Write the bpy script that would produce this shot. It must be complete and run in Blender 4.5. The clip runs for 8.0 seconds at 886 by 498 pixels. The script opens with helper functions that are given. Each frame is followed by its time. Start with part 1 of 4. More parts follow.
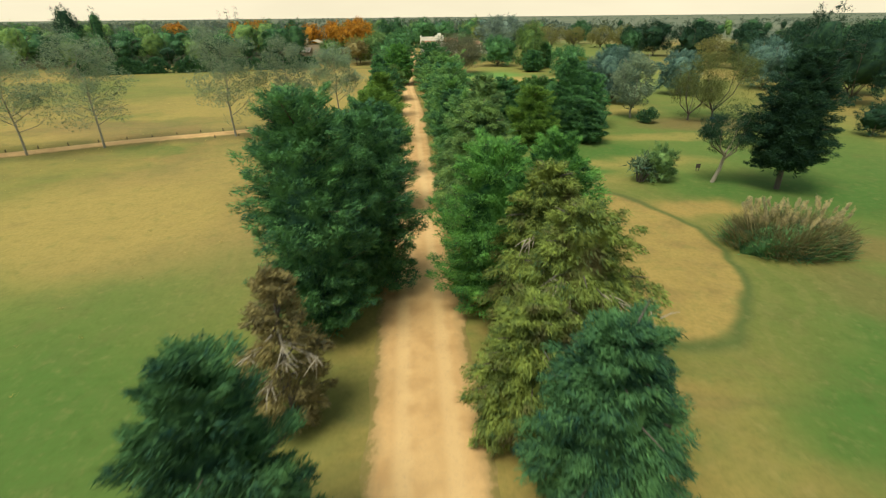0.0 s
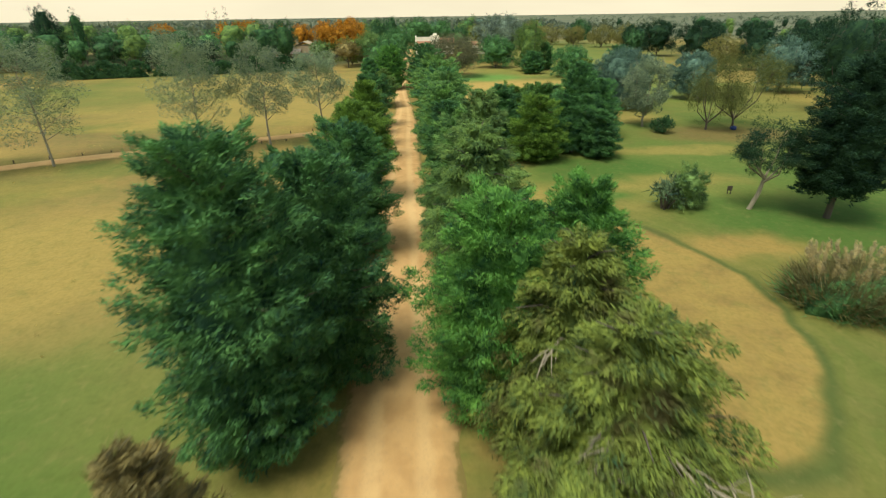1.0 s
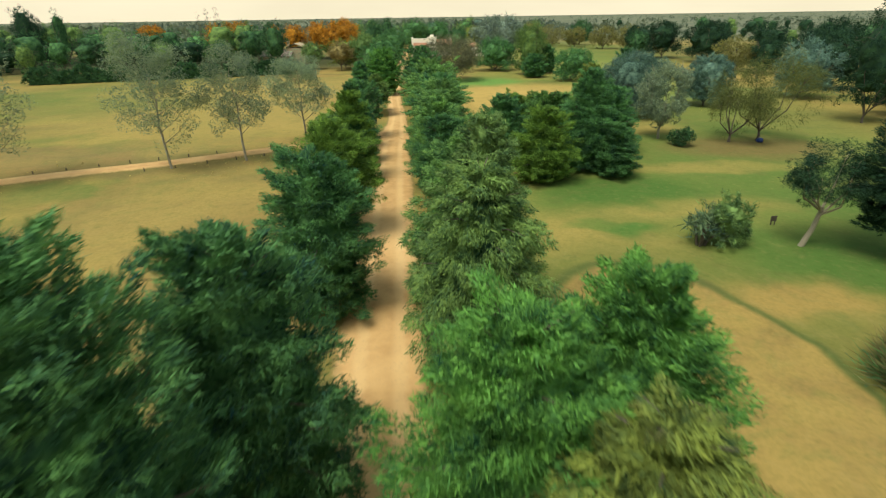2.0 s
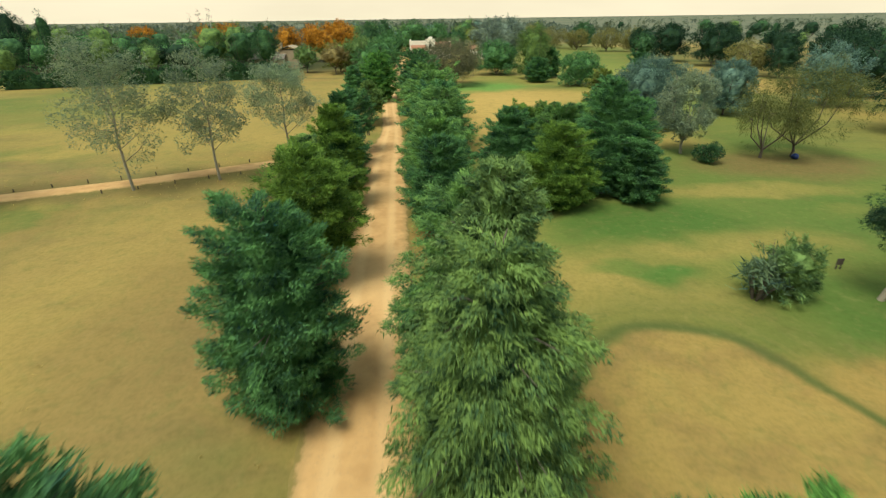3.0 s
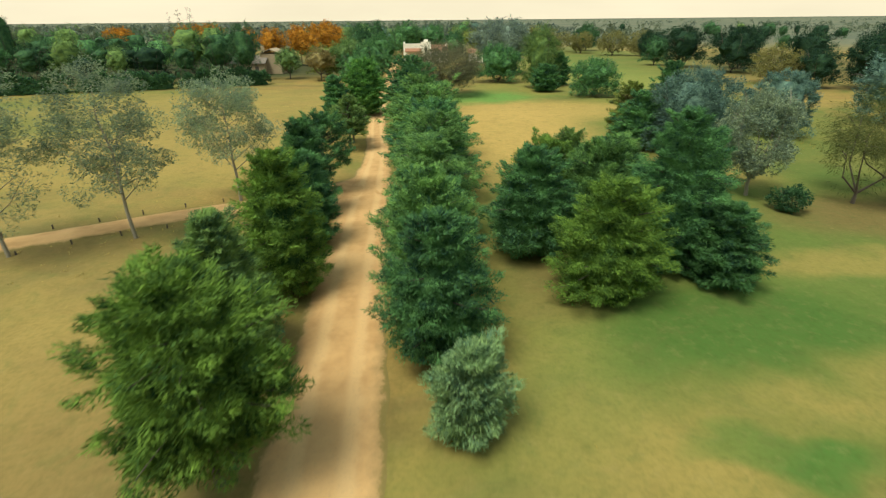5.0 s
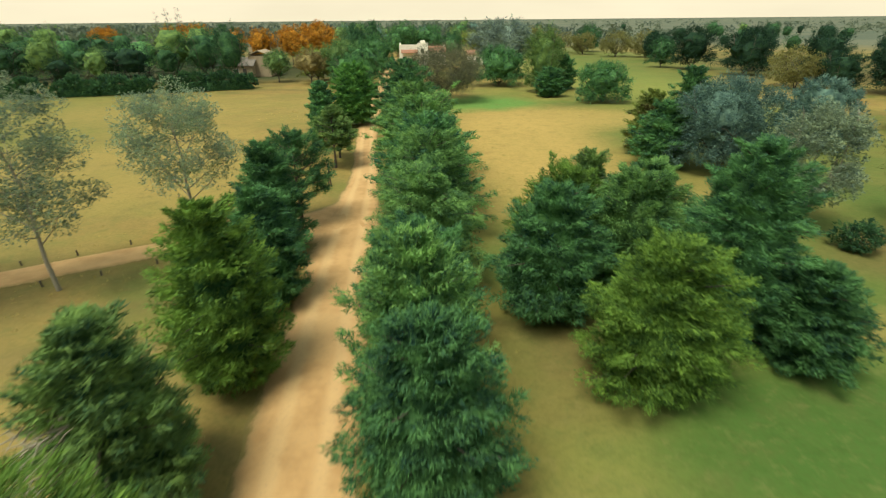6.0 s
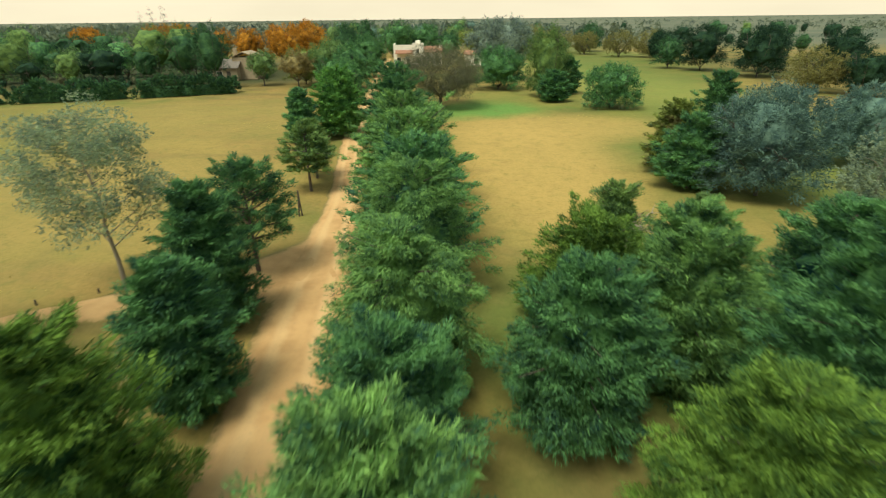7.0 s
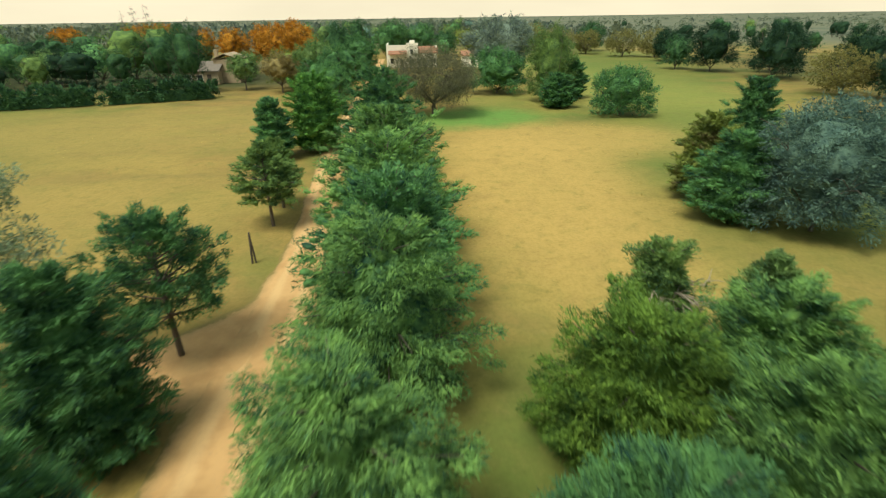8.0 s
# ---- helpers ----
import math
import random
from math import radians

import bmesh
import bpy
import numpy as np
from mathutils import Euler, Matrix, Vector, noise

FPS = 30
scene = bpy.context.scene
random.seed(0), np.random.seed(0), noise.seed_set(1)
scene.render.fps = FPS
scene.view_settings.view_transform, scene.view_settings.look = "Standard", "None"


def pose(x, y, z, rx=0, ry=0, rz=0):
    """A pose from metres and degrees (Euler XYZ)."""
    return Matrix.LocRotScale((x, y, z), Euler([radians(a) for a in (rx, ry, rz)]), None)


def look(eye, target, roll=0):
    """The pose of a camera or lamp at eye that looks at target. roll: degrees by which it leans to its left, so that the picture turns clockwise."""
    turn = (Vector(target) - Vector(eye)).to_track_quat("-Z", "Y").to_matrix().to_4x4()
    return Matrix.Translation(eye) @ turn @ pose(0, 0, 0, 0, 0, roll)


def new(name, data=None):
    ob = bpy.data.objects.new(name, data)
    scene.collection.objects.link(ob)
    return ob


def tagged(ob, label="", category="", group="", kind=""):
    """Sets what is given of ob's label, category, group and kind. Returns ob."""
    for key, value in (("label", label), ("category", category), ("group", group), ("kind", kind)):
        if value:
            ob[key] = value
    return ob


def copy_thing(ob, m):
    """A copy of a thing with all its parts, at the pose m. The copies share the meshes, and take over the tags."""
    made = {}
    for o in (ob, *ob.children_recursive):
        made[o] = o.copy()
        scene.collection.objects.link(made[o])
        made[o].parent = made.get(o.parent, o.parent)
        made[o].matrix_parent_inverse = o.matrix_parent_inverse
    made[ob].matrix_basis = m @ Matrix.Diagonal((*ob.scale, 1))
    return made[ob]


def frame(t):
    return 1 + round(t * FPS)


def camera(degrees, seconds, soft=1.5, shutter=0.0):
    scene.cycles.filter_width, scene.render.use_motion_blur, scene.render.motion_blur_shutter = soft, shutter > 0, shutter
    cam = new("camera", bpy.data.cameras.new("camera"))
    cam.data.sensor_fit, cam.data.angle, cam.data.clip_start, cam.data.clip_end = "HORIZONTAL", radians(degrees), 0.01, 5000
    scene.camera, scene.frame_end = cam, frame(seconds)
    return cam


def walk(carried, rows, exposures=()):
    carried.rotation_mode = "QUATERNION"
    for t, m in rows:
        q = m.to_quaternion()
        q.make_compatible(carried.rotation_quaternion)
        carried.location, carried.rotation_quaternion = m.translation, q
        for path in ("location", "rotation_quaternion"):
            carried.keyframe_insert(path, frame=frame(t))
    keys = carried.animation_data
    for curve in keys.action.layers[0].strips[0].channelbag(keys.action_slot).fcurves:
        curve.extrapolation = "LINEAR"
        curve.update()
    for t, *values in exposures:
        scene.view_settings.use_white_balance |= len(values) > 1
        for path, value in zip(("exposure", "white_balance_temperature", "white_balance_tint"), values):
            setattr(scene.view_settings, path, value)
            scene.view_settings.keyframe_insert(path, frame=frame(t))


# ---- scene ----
# ---- camera and its flight ----
cam = camera(84.0, 8.0, 1.2, 0.5)
PATH = [
    (0.0, 0.000, 0.000, 12.948, 0.000, -25.407, -0.593),
    (0.5, 0.264, 3.383, 12.967, -0.110, -25.455, -0.726),
    (1.0, 0.511, 6.776, 12.985, -0.220, -25.475, -0.836),
    (1.5, 0.719, 9.992, 12.985, -0.326, -25.462, -0.890),
    (3.0, 0.960, 19.367, 12.961, -0.545, -25.258, -0.795),
    (3.5, 1.001, 22.511, 12.953, -0.647, -25.202, -0.732),
    (4.0, 1.032, 25.743, 12.948, -0.771, -25.153, -0.655),
    (4.5, 1.090, 28.924, 12.940, -0.905, -25.136, -0.589),
    (6.0, 1.394, 39.013, 12.917, -1.277, -25.128, -0.517),
    (6.5, 1.670, 42.613, 12.904, -1.374, -25.160, -0.558),
    (7.0, 2.061, 46.321, 12.889, -1.460, -25.225, -0.642),
    (7.5, 2.500, 50.070, 12.874, -1.542, -25.298, -0.742),
    (8.0, 2.950, 53.898, 12.869, -1.617, -25.353, -0.844),
]
walk(cam, [(t, pose(x, y, z, 90 + pitch, 0, yaw) @ pose(0, 0, 0, 0, 0, roll)) for t, x, y, z, yaw, pitch, roll in PATH],
     exposures=[(0.0, -0.08, 6050, 2), (8.0, -0.08, 6050, 2)])

# ---- sky, sun, exposure ----
world = bpy.data.worlds.new("sky")
scene.world = world
world.use_nodes = True
wn, wl = world.node_tree.nodes, world.node_tree.links
SUN_UP, SUN_TURN = radians(64), radians(-138)
sky = wn.new("ShaderNodeTexSky")
sky.sky_type, sky.sun_disc, sky.sun_elevation, sky.sun_rotation = "NISHITA", False, SUN_UP, SUN_TURN
sky.air_density, sky.dust_density, sky.ozone_density = 1.0, 6.0, 1.0
cloud_co = wn.new("ShaderNodeTexCoord")
cloud_map = wn.new("ShaderNodeMapping")
cloud_map.inputs["Scale"].default_value = (1.0, 1.0, 5.0)
cloud_noise = wn.new("ShaderNodeTexNoise")
cloud_noise.inputs["Scale"].default_value, cloud_noise.inputs["Detail"].default_value = 2.2, 5
height = wn.new("ShaderNodeSeparateXYZ")
cloud_ramp = wn.new("ShaderNodeValToRGB")
cloud_ramp.color_ramp.elements[0].color, cloud_ramp.color_ramp.elements[1].color = (18.2, 15.0, 10.2, 1), (8.8, 9.9, 9.6, 1)
cloud_ramp.color_ramp.elements[0].position, cloud_ramp.color_ramp.elements[1].position = 0.03, 0.3
veil = wn.new("ShaderNodeMix")
veil.data_type, veil.blend_type = "RGBA", "MULTIPLY"
veil.inputs["Factor"].default_value = 0.35
cover = wn.new("ShaderNodeMix")
cover.data_type = "RGBA"
cover.inputs["Factor"].default_value = 0.88
wl.new(cloud_co.outputs["Generated"], cloud_map.inputs["Vector"])
wl.new(cloud_co.outputs["Generated"], height.inputs["Vector"])
wl.new(height.outputs["Z"], cloud_ramp.inputs["Fac"])
wl.new(cloud_map.outputs["Vector"], cloud_noise.inputs["Vector"])
wl.new(cloud_ramp.outputs["Color"], veil.inputs["A"])
wl.new(cloud_noise.outputs["Fac"], veil.inputs["B"])
wl.new(sky.outputs["Color"], cover.inputs["A"])
wl.new(veil.outputs["Result"], cover.inputs["B"])
wl.new(cover.outputs["Result"], wn["Background"].inputs["Color"])
wn["Background"].inputs["Strength"].default_value = 0.086

sun = new("sun", bpy.data.lights.new("sun", "SUN"))
sun.data.energy, sun.data.angle, sun.data.color = 4.1, radians(28), (1.0, 0.92, 0.74)
sun.matrix_basis = look((0, 0, 60), (60 * math.sin(SUN_TURN) * -1, -60 * math.cos(SUN_TURN), 60 - 60 * math.tan(SUN_UP)))


# ---- materials ----
def node_material(name):
    m = bpy.data.materials.new(name)
    m.use_nodes = True
    return m, m.node_tree.nodes, m.node_tree.links, m.node_tree.nodes["Principled BSDF"]


def noise_node(n, l, vector, scale, detail=4.0, rough=0.55):
    a = n.new("ShaderNodeTexNoise")
    a.inputs["Scale"].default_value, a.inputs["Detail"].default_value, a.inputs["Roughness"].default_value = scale, detail, rough
    if vector:
        l.new(vector, a.inputs["Vector"])
    return a.outputs["Fac"]


def mix_node(n, l, fac, a, b, how="MIX"):
    m = n.new("ShaderNodeMix")
    m.data_type, m.blend_type = "RGBA", how
    for key, v in (("Factor", fac), ("A", a), ("B", b)):
        s = m.inputs[key]
        if isinstance(v, bpy.types.NodeSocket):
            l.new(v, s)
        elif key == "Factor":
            s.default_value = v
        else:
            s.default_value = (*v, 1)
    return m.outputs["Result"]


def span_node(n, l, value, a, b, c=0.0, d=1.0):
    m = n.new("ShaderNodeMapRange")
    m.interpolation_type = "SMOOTHSTEP"
    for i, v in enumerate((a, b, c, d)):
        m.inputs[i + 1].default_value = v
    l.new(value, m.inputs[0])
    return m.outputs[0]


def math_node(n, l, op, a, b=0.0):
    m = n.new("ShaderNodeMath")
    m.operation = op
    for i, v in enumerate((a, b)):
        if isinstance(v, bpy.types.NodeSocket):
            l.new(v, m.inputs[i])
        else:
            m.inputs[i].default_value = v
    return m.outputs[0]


def bump_node(n, l, bsdf, height, strength, distance):
    b = n.new("ShaderNodeBump")
    b.inputs["Strength"].default_value, b.inputs["Distance"].default_value = strength, distance
    l.new(height, b.inputs["Height"])
    l.new(b.outputs["Normal"], bsdf.inputs["Normal"])


def foliage(name, low, high, third=None, leaf=0.2, clump=1.25):
    """Leaves: two greens that vary leaf by leaf and bough by bough, a third for older growth, a little light let through."""
    m, n, l, p = node_material(name)
    geo, info, co = n.new("ShaderNodeNewGeometry"), n.new("ShaderNodeObjectInfo"), n.new("ShaderNodeTexCoord")
    vec = n.new("ShaderNodeVectorMath")
    vec.operation = "ADD"
    l.new(co.outputs["Object"], vec.inputs[0])
    l.new(math_node(n, l, "MULTIPLY", info.outputs["Random"], 37.0), vec.inputs[1])
    big = span_node(n, l, noise_node(n, l, vec.outputs[0], clump, 3), 0.32, 0.68)
    c = mix_node(n, l, big, tuple(v * w for v, w in zip(low, (0.65, 0.75, 1.0))), tuple(v * w for v, w in zip(high, (1.04, 1.0, 0.88))))
    c = mix_node(n, l, math_node(n, l, "MULTIPLY", geo.outputs["Random Per Island"], 0.42), c, tuple(v * w for v, w in zip(high, (1.9, 1.6, 0.95))))
    if third:
        c = mix_node(n, l, span_node(n, l, noise_node(n, l, vec.outputs[0], clump * 0.6 + 0.11, 2), 0.5, 0.72), c, third)
    hsv = n.new("ShaderNodeHueSaturation")
    l.new(c, hsv.inputs["Color"])
    hsv.inputs["Hue"].default_value, hsv.inputs["Saturation"].default_value = 0.512, 1.0
    l.new(math_node(n, l, "MULTIPLY_ADD", info.outputs["Random"], 0.3), hsv.inputs["Value"])
    hsv.inputs["Value"].links[0].from_node.inputs[2].default_value = 0.85
    l.new(hsv.outputs["Color"], p.inputs["Base Color"])
    p.inputs["Roughness"].default_value = 0.7
    p.inputs["Specular IOR Level"].default_value = 0.1
    bump_node(n, l, p, noise_node(n, l, vec.outputs[0], 7.0, 3, 0.7), 0.9, 0.12)
    t = n.new("ShaderNodeBsdfTranslucent")
    l.new(hsv.outputs["Color"], t.inputs["Color"])
    s = n.new("ShaderNodeMixShader")
    s.inputs["Fac"].default_value = leaf
    l.new(p.outputs[0], s.inputs[1])
    l.new(t.outputs[0], s.inputs[2])
    l.new(s.outputs[0], n["Material Output"].inputs["Surface"])
    return m


def bark(name, a, b, scale=3.0):
    m, n, l, p = node_material(name)
    co = n.new("ShaderNodeTexCoord").outputs["Object"]
    mp = n.new("ShaderNodeMapping")
    mp.inputs["Scale"].default_value = (4, 4, 0.8)
    l.new(co, mp.inputs["Vector"])
    f = noise_node(n, l, mp.outputs["Vector"], scale, 6)
    g = noise_node(n, l, co, 0.9, 3)
    l.new(mix_node(n, l, span_node(n, l, g, 0.35, 0.7), mix_node(n, l, f, a, b), tuple(v * 0.7 for v in b)), p.inputs["Base Color"])
    p.inputs["Roughness"].default_value = 0.9
    bump_node(n, l, p, f, 0.6, 0.03)
    return m


def plain(name, a, b, rough=0.8, scale=6.0, bump=0.2, metal=0.0):
    """Paint, plaster, tile and the like: two close tones in grain and in stains."""
    m, n, l, p = node_material(name)
    co = n.new("ShaderNodeTexCoord").outputs["Object"]
    fine, wide = noise_node(n, l, co, scale, 6), noise_node(n, l, co, scale * 0.13, 4)
    c = mix_node(n, l, span_node(n, l, fine, 0.3, 0.7), a, b)
    c = mix_node(n, l, span_node(n, l, wide, 0.5, 0.75, 0, 0.35), c, tuple(v * 0.75 for v in b))
    l.new(c, p.inputs["Base Color"])
    p.inputs["Roughness"].default_value, p.inputs["Metallic"].default_value = rough, metal
    bump_node(n, l, p, fine, bump, 0.02)
    return m


FOL = dict(
    deep=foliage("deep_green_leaves", (0.020, 0.076, 0.052), (0.134, 0.278, 0.109)),
    green=foliage("green_leaves", (0.029, 0.101, 0.052), (0.205, 0.359, 0.116)),
    bright=foliage("bright_green_leaves", (0.025, 0.101, 0.041), (0.173, 0.353, 0.088)),
    olive=foliage("olive_leaves", (0.051, 0.096, 0.036), (0.252, 0.308, 0.080), (0.135, 0.115, 0.048)),
    lime=foliage("yellow_green_leaves", (0.030, 0.084, 0.026), (0.198, 0.318, 0.064)),
    grey=foliage("grey_green_leaves", (0.039, 0.094, 0.044), (0.192, 0.296, 0.112)),
    blue=foliage("blue_grey_leaves", (0.032, 0.085, 0.084), (0.155, 0.265, 0.238), clump=1.4),
    sage=foliage("sage_green_needles", (0.090, 0.155, 0.075), (0.230, 0.330, 0.155)),
    silver=foliage("silver_leaves", (0.094, 0.138, 0.101), (0.240, 0.306, 0.228), clump=1.2),
    poplar=foliage("grey_green_poplar_leaves", (0.125, 0.185, 0.135), (0.285, 0.365, 0.265), leaf=0.5, clump=1.0),
    pine=foliage("light_pine_needles", (0.170, 0.290, 0.140), (0.310, 0.460, 0.230)),
    gum=foliage("pale_blue_grey_leaves", (0.085, 0.135, 0.130), (0.250, 0.330, 0.300), clump=0.6),
    brown=foliage("dead_brown_leaves", (0.165, 0.132, 0.066), (0.300, 0.245, 0.125)),
    # paler and greyer than near leaves: distance haze put into the leaf colour
    far=foliage("haze_tinted_distant_leaves", (0.095, 0.130, 0.108), (0.150, 0.185, 0.145), clump=0.01),
    teal=foliage("teal_green_leaves", (0.015, 0.059, 0.037), (0.079, 0.164, 0.073)),
    moss=foliage("moss_green_leaves", (0.039, 0.099, 0.046), (0.189, 0.286, 0.093)),
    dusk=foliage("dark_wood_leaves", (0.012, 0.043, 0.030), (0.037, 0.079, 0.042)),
    orange=foliage("orange_autumn_leaves", (0.34, 0.125, 0.018), (0.56, 0.240, 0.035), (0.12, 0.075, 0.022)),
    yellow=foliage("pale_yellow_willow_leaves", (0.090, 0.112, 0.041), (0.172, 0.193, 0.074), leaf=0.4),
    willow=foliage("straw_yellow_willow_leaves", (0.150, 0.150, 0.060), (0.250, 0.235, 0.095), leaf=0.4),
    twig=foliage("dry_twigs", (0.092, 0.098, 0.066), (0.160, 0.165, 0.108), leaf=0.1),
    straw=foliage("straw_grass_leaves", (0.060, 0.070, 0.034), (0.185, 0.165, 0.088)),
    tuft=foliage("dry_tussock_leaves", (0.38, 0.290, 0.100), (0.52, 0.39, 0.140), clump=0.2),
    plume=foliage("pale_plumes", (0.330, 0.270, 0.165), (0.520, 0.430, 0.280)),
    yucca=foliage("stiff_blue_green_leaves", (0.050, 0.105, 0.075), (0.140, 0.205, 0.130)),
)
BARK = bark("grey_brown_bark", (0.060, 0.048, 0.037), (0.16, 0.128, 0.098))
PALE_BARK = bark("pale_bark", (0.22, 0.19, 0.14), (0.38, 0.34, 0.26))
DEAD_WOOD = bark("bleached_dead_wood", (0.26, 0.215, 0.15), (0.44, 0.37, 0.27))
POST_WOOD = bark("dark_weathered_wood", (0.045, 0.036, 0.028), (0.12, 0.095, 0.07))
WHITE_WALL = plain("cream_plaster", (0.90, 0.84, 0.70), (0.86, 0.79, 0.65), 0.85, 3.0)
TILE = plain("terracotta_roof_tile", (0.40, 0.19, 0.10), (0.30, 0.14, 0.085), 0.8, 5.0)
SLATE = plain("grey_brown_roof", (0.22, 0.18, 0.14), (0.14, 0.12, 0.10), 0.85, 4.0)
BRICK_WALL = plain("pale_brick_wall", (0.44, 0.34, 0.21), (0.34, 0.25, 0.15), 0.9, 9.0)
GLASS_DARK = plain("dark_window_glass", (0.02, 0.025, 0.03), (0.035, 0.04, 0.045), 0.12, 2.0, 0.02)
BLUE_PAINT = plain("blue_plastic", (0.012, 0.03, 0.14), (0.015, 0.04, 0.18), 0.45, 8.0)


def ground_material():
    m, n, l, p = node_material("meadow_grass")
    co = n.new("ShaderNodeTexCoord").outputs["Object"]
    warp = n.new("ShaderNodeTexNoise")
    warp.inputs["Scale"].default_value, warp.inputs["Detail"].default_value = 0.22, 3
    l.new(co, warp.inputs["Vector"])
    sub = n.new("ShaderNodeVectorMath")
    sub.operation = "MULTIPLY_ADD"
    l.new(warp.outputs["Color"], sub.inputs[0])
    sub.inputs[1].default_value, sub.inputs[2].default_value = (5, 5, 0), (-2.5, -2.5, 0)
    add = n.new("ShaderNodeVectorMath")
    l.new(co, add.inputs[0])
    l.new(sub.outputs[0], add.inputs[1])
    xyz = n.new("ShaderNodeSeparateXYZ")
    l.new(add.outputs[0], xyz.inputs[0])
    pure = n.new("ShaderNodeSeparateXYZ")
    l.new(co, pure.inputs[0])

    def patch(x, y, rx, ry, soft=0.5, src=xyz):
        dx = math_node(n, l, "DIVIDE", math_node(n, l, "SUBTRACT", src.outputs[0], x), rx)
        dy = math_node(n, l, "DIVIDE", math_node(n, l, "SUBTRACT", src.outputs[1], y), ry)
        d = math_node(n, l, "SQRT", math_node(n, l, "ADD", math_node(n, l, "MULTIPLY", dx, dx), math_node(n, l, "MULTIPLY", dy, dy)))
        return span_node(n, l, d, 1 + soft, 1 - soft)

    wide = noise_node(n, l, co, 0.045, 5, 0.6)
    mid = noise_node(n, l, co, 0.35, 5, 0.6)
    fine = noise_node(n, l, co, 5.0, 6, 0.7)
    dry, olive, brown = (0.290, 0.206, 0.060), (0.138, 0.158, 0.038), (0.156, 0.112, 0.046)
    c = mix_node(n, l, span_node(n, l, wide, 0.40, 0.62), dry, olive)
    streak = n.new("ShaderNodeMapping")
    streak.inputs["Rotation"].default_value, streak.inputs["Scale"].default_value = (0, 0, 0.35), (0.05, 0.28, 1)
    l.new(add.outputs[0], streak.inputs["Vector"])
    c = mix_node(n, l, span_node(n, l, noise_node(n, l, streak.outputs["Vector"], 1.0, 4), 0.45, 0.68, 0, 0.6), c, (0.165, 0.120, 0.048))
    c = mix_node(n, l, span_node(n, l, noise_node(n, l, co, 0.11, 4), 0.45, 0.65, 0, 0.6), c, (0.38, 0.265, 0.074))
    c = mix_node(n, l, span_node(n, l, noise_node(n, l, add.outputs[0], 0.16, 5, 0.6), 0.48, 0.66, 0, 0.5), c, (0.30, 0.180, 0.062))
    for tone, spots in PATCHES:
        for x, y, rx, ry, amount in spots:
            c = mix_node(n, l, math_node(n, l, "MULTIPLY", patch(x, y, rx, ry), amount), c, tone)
    # distance haze put into the colour: far ground blends to grey-green, in two field tones
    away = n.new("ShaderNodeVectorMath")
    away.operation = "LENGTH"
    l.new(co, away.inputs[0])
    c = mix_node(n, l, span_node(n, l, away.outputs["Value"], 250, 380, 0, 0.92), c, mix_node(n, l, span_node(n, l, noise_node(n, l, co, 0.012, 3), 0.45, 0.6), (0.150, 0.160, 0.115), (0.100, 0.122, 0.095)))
    nudge = n.new("ShaderNodeVectorMath")
    nudge.operation = "MULTIPLY_ADD"
    l.new(warp.outputs["Color"], nudge.inputs[0])
    nudge.inputs[1].default_value = (1.8, 1.8, 0)
    l.new(co, nudge.inputs[2])
    hollow_co = n.new("ShaderNodeSeparateXYZ")
    l.new(nudge.outputs[0], hollow_co.inputs[0])
    # mown hollow beside the row, ringed by a band of longer green grass with mowing lines
    ring = patch(HOLLOW[0] + 0.9, HOLLOW[1] + 0.9, HOLLOW[2], HOLLOW[3], 0.08, hollow_co)
    ring_out = patch(HOLLOW[0] + 1.0, HOLLOW[1] + 0.2, HOLLOW[2] + 2.6, HOLLOW[3] + 2.8, 0.16, pure)
    c = mix_node(n, l, math_node(n, l, "MULTIPLY", ring_out, 0.7), c, (0.130, 0.142, 0.034))
    c = mix_node(n, l, math_node(n, l, "MULTIPLY", patch(19.2, 33.8, 3.6, 2.0), 0.85), c, (0.34, 0.220, 0.066))
    hx = math_node(n, l, "DIVIDE", math_node(n, l, "SUBTRACT", xyz.outputs[0], HOLLOW[0]), HOLLOW[2])
    hy = math_node(n, l, "DIVIDE", math_node(n, l, "SUBTRACT", xyz.outputs[1], HOLLOW[1]), HOLLOW[3])
    hd = math_node(n, l, "SQRT", math_node(n, l, "ADD", math_node(n, l, "MULTIPLY", hx, hx), math_node(n, l, "MULTIPLY", hy, hy)))
    lines = span_node(n, l, math_node(n, l, "SINE", math_node(n, l, "MULTIPLY", hd, 34.0)), 0.1, 0.9)
    near_ring = patch(HOLLOW[0] + 1.5, HOLLOW[1], HOLLOW[2] + 3.5, HOLLOW[3] + 2.0, 0.2)
    c = mix_node(n, l, math_node(n, l, "MULTIPLY", math_node(n, l, "MULTIPLY", lines, near_ring), 0.16), c, (0.25, 0.20, 0.07))
    c = mix_node(n, l, math_node(n, l, "MULTIPLY", ring, 0.85), c, mix_node(n, l, span_node(n, l, mid, 0.4, 0.65), (0.350, 0.232, 0.070), (0.290, 0.185, 0.062)))
    edge = math_node(n, l, "MULTIPLY", ring, math_node(n, l, "SUBTRACT", 1.0, ring))
    c = mix_node(n, l, math_node(n, l, "MULTIPLY", edge, 3.2), c, (0.060, 0.095, 0.026))
    c = mix_node(n, l, span_node(n, l, mid, 0.5, 0.75, 0.0, 0.25), c, brown)
    c = mix_node(n, l, span_node(n, l, noise_node(n, l, add.outputs[0], 0.8, 6, 0.72), 0.48, 0.76, 0.0, 0.4), c, (0.110, 0.145, 0.038))
    c = mix_node(n, l, span_node(n, l, fine, 0.4, 0.68, 0.0, 0.24), c, tuple(v * 0.6 for v in olive))
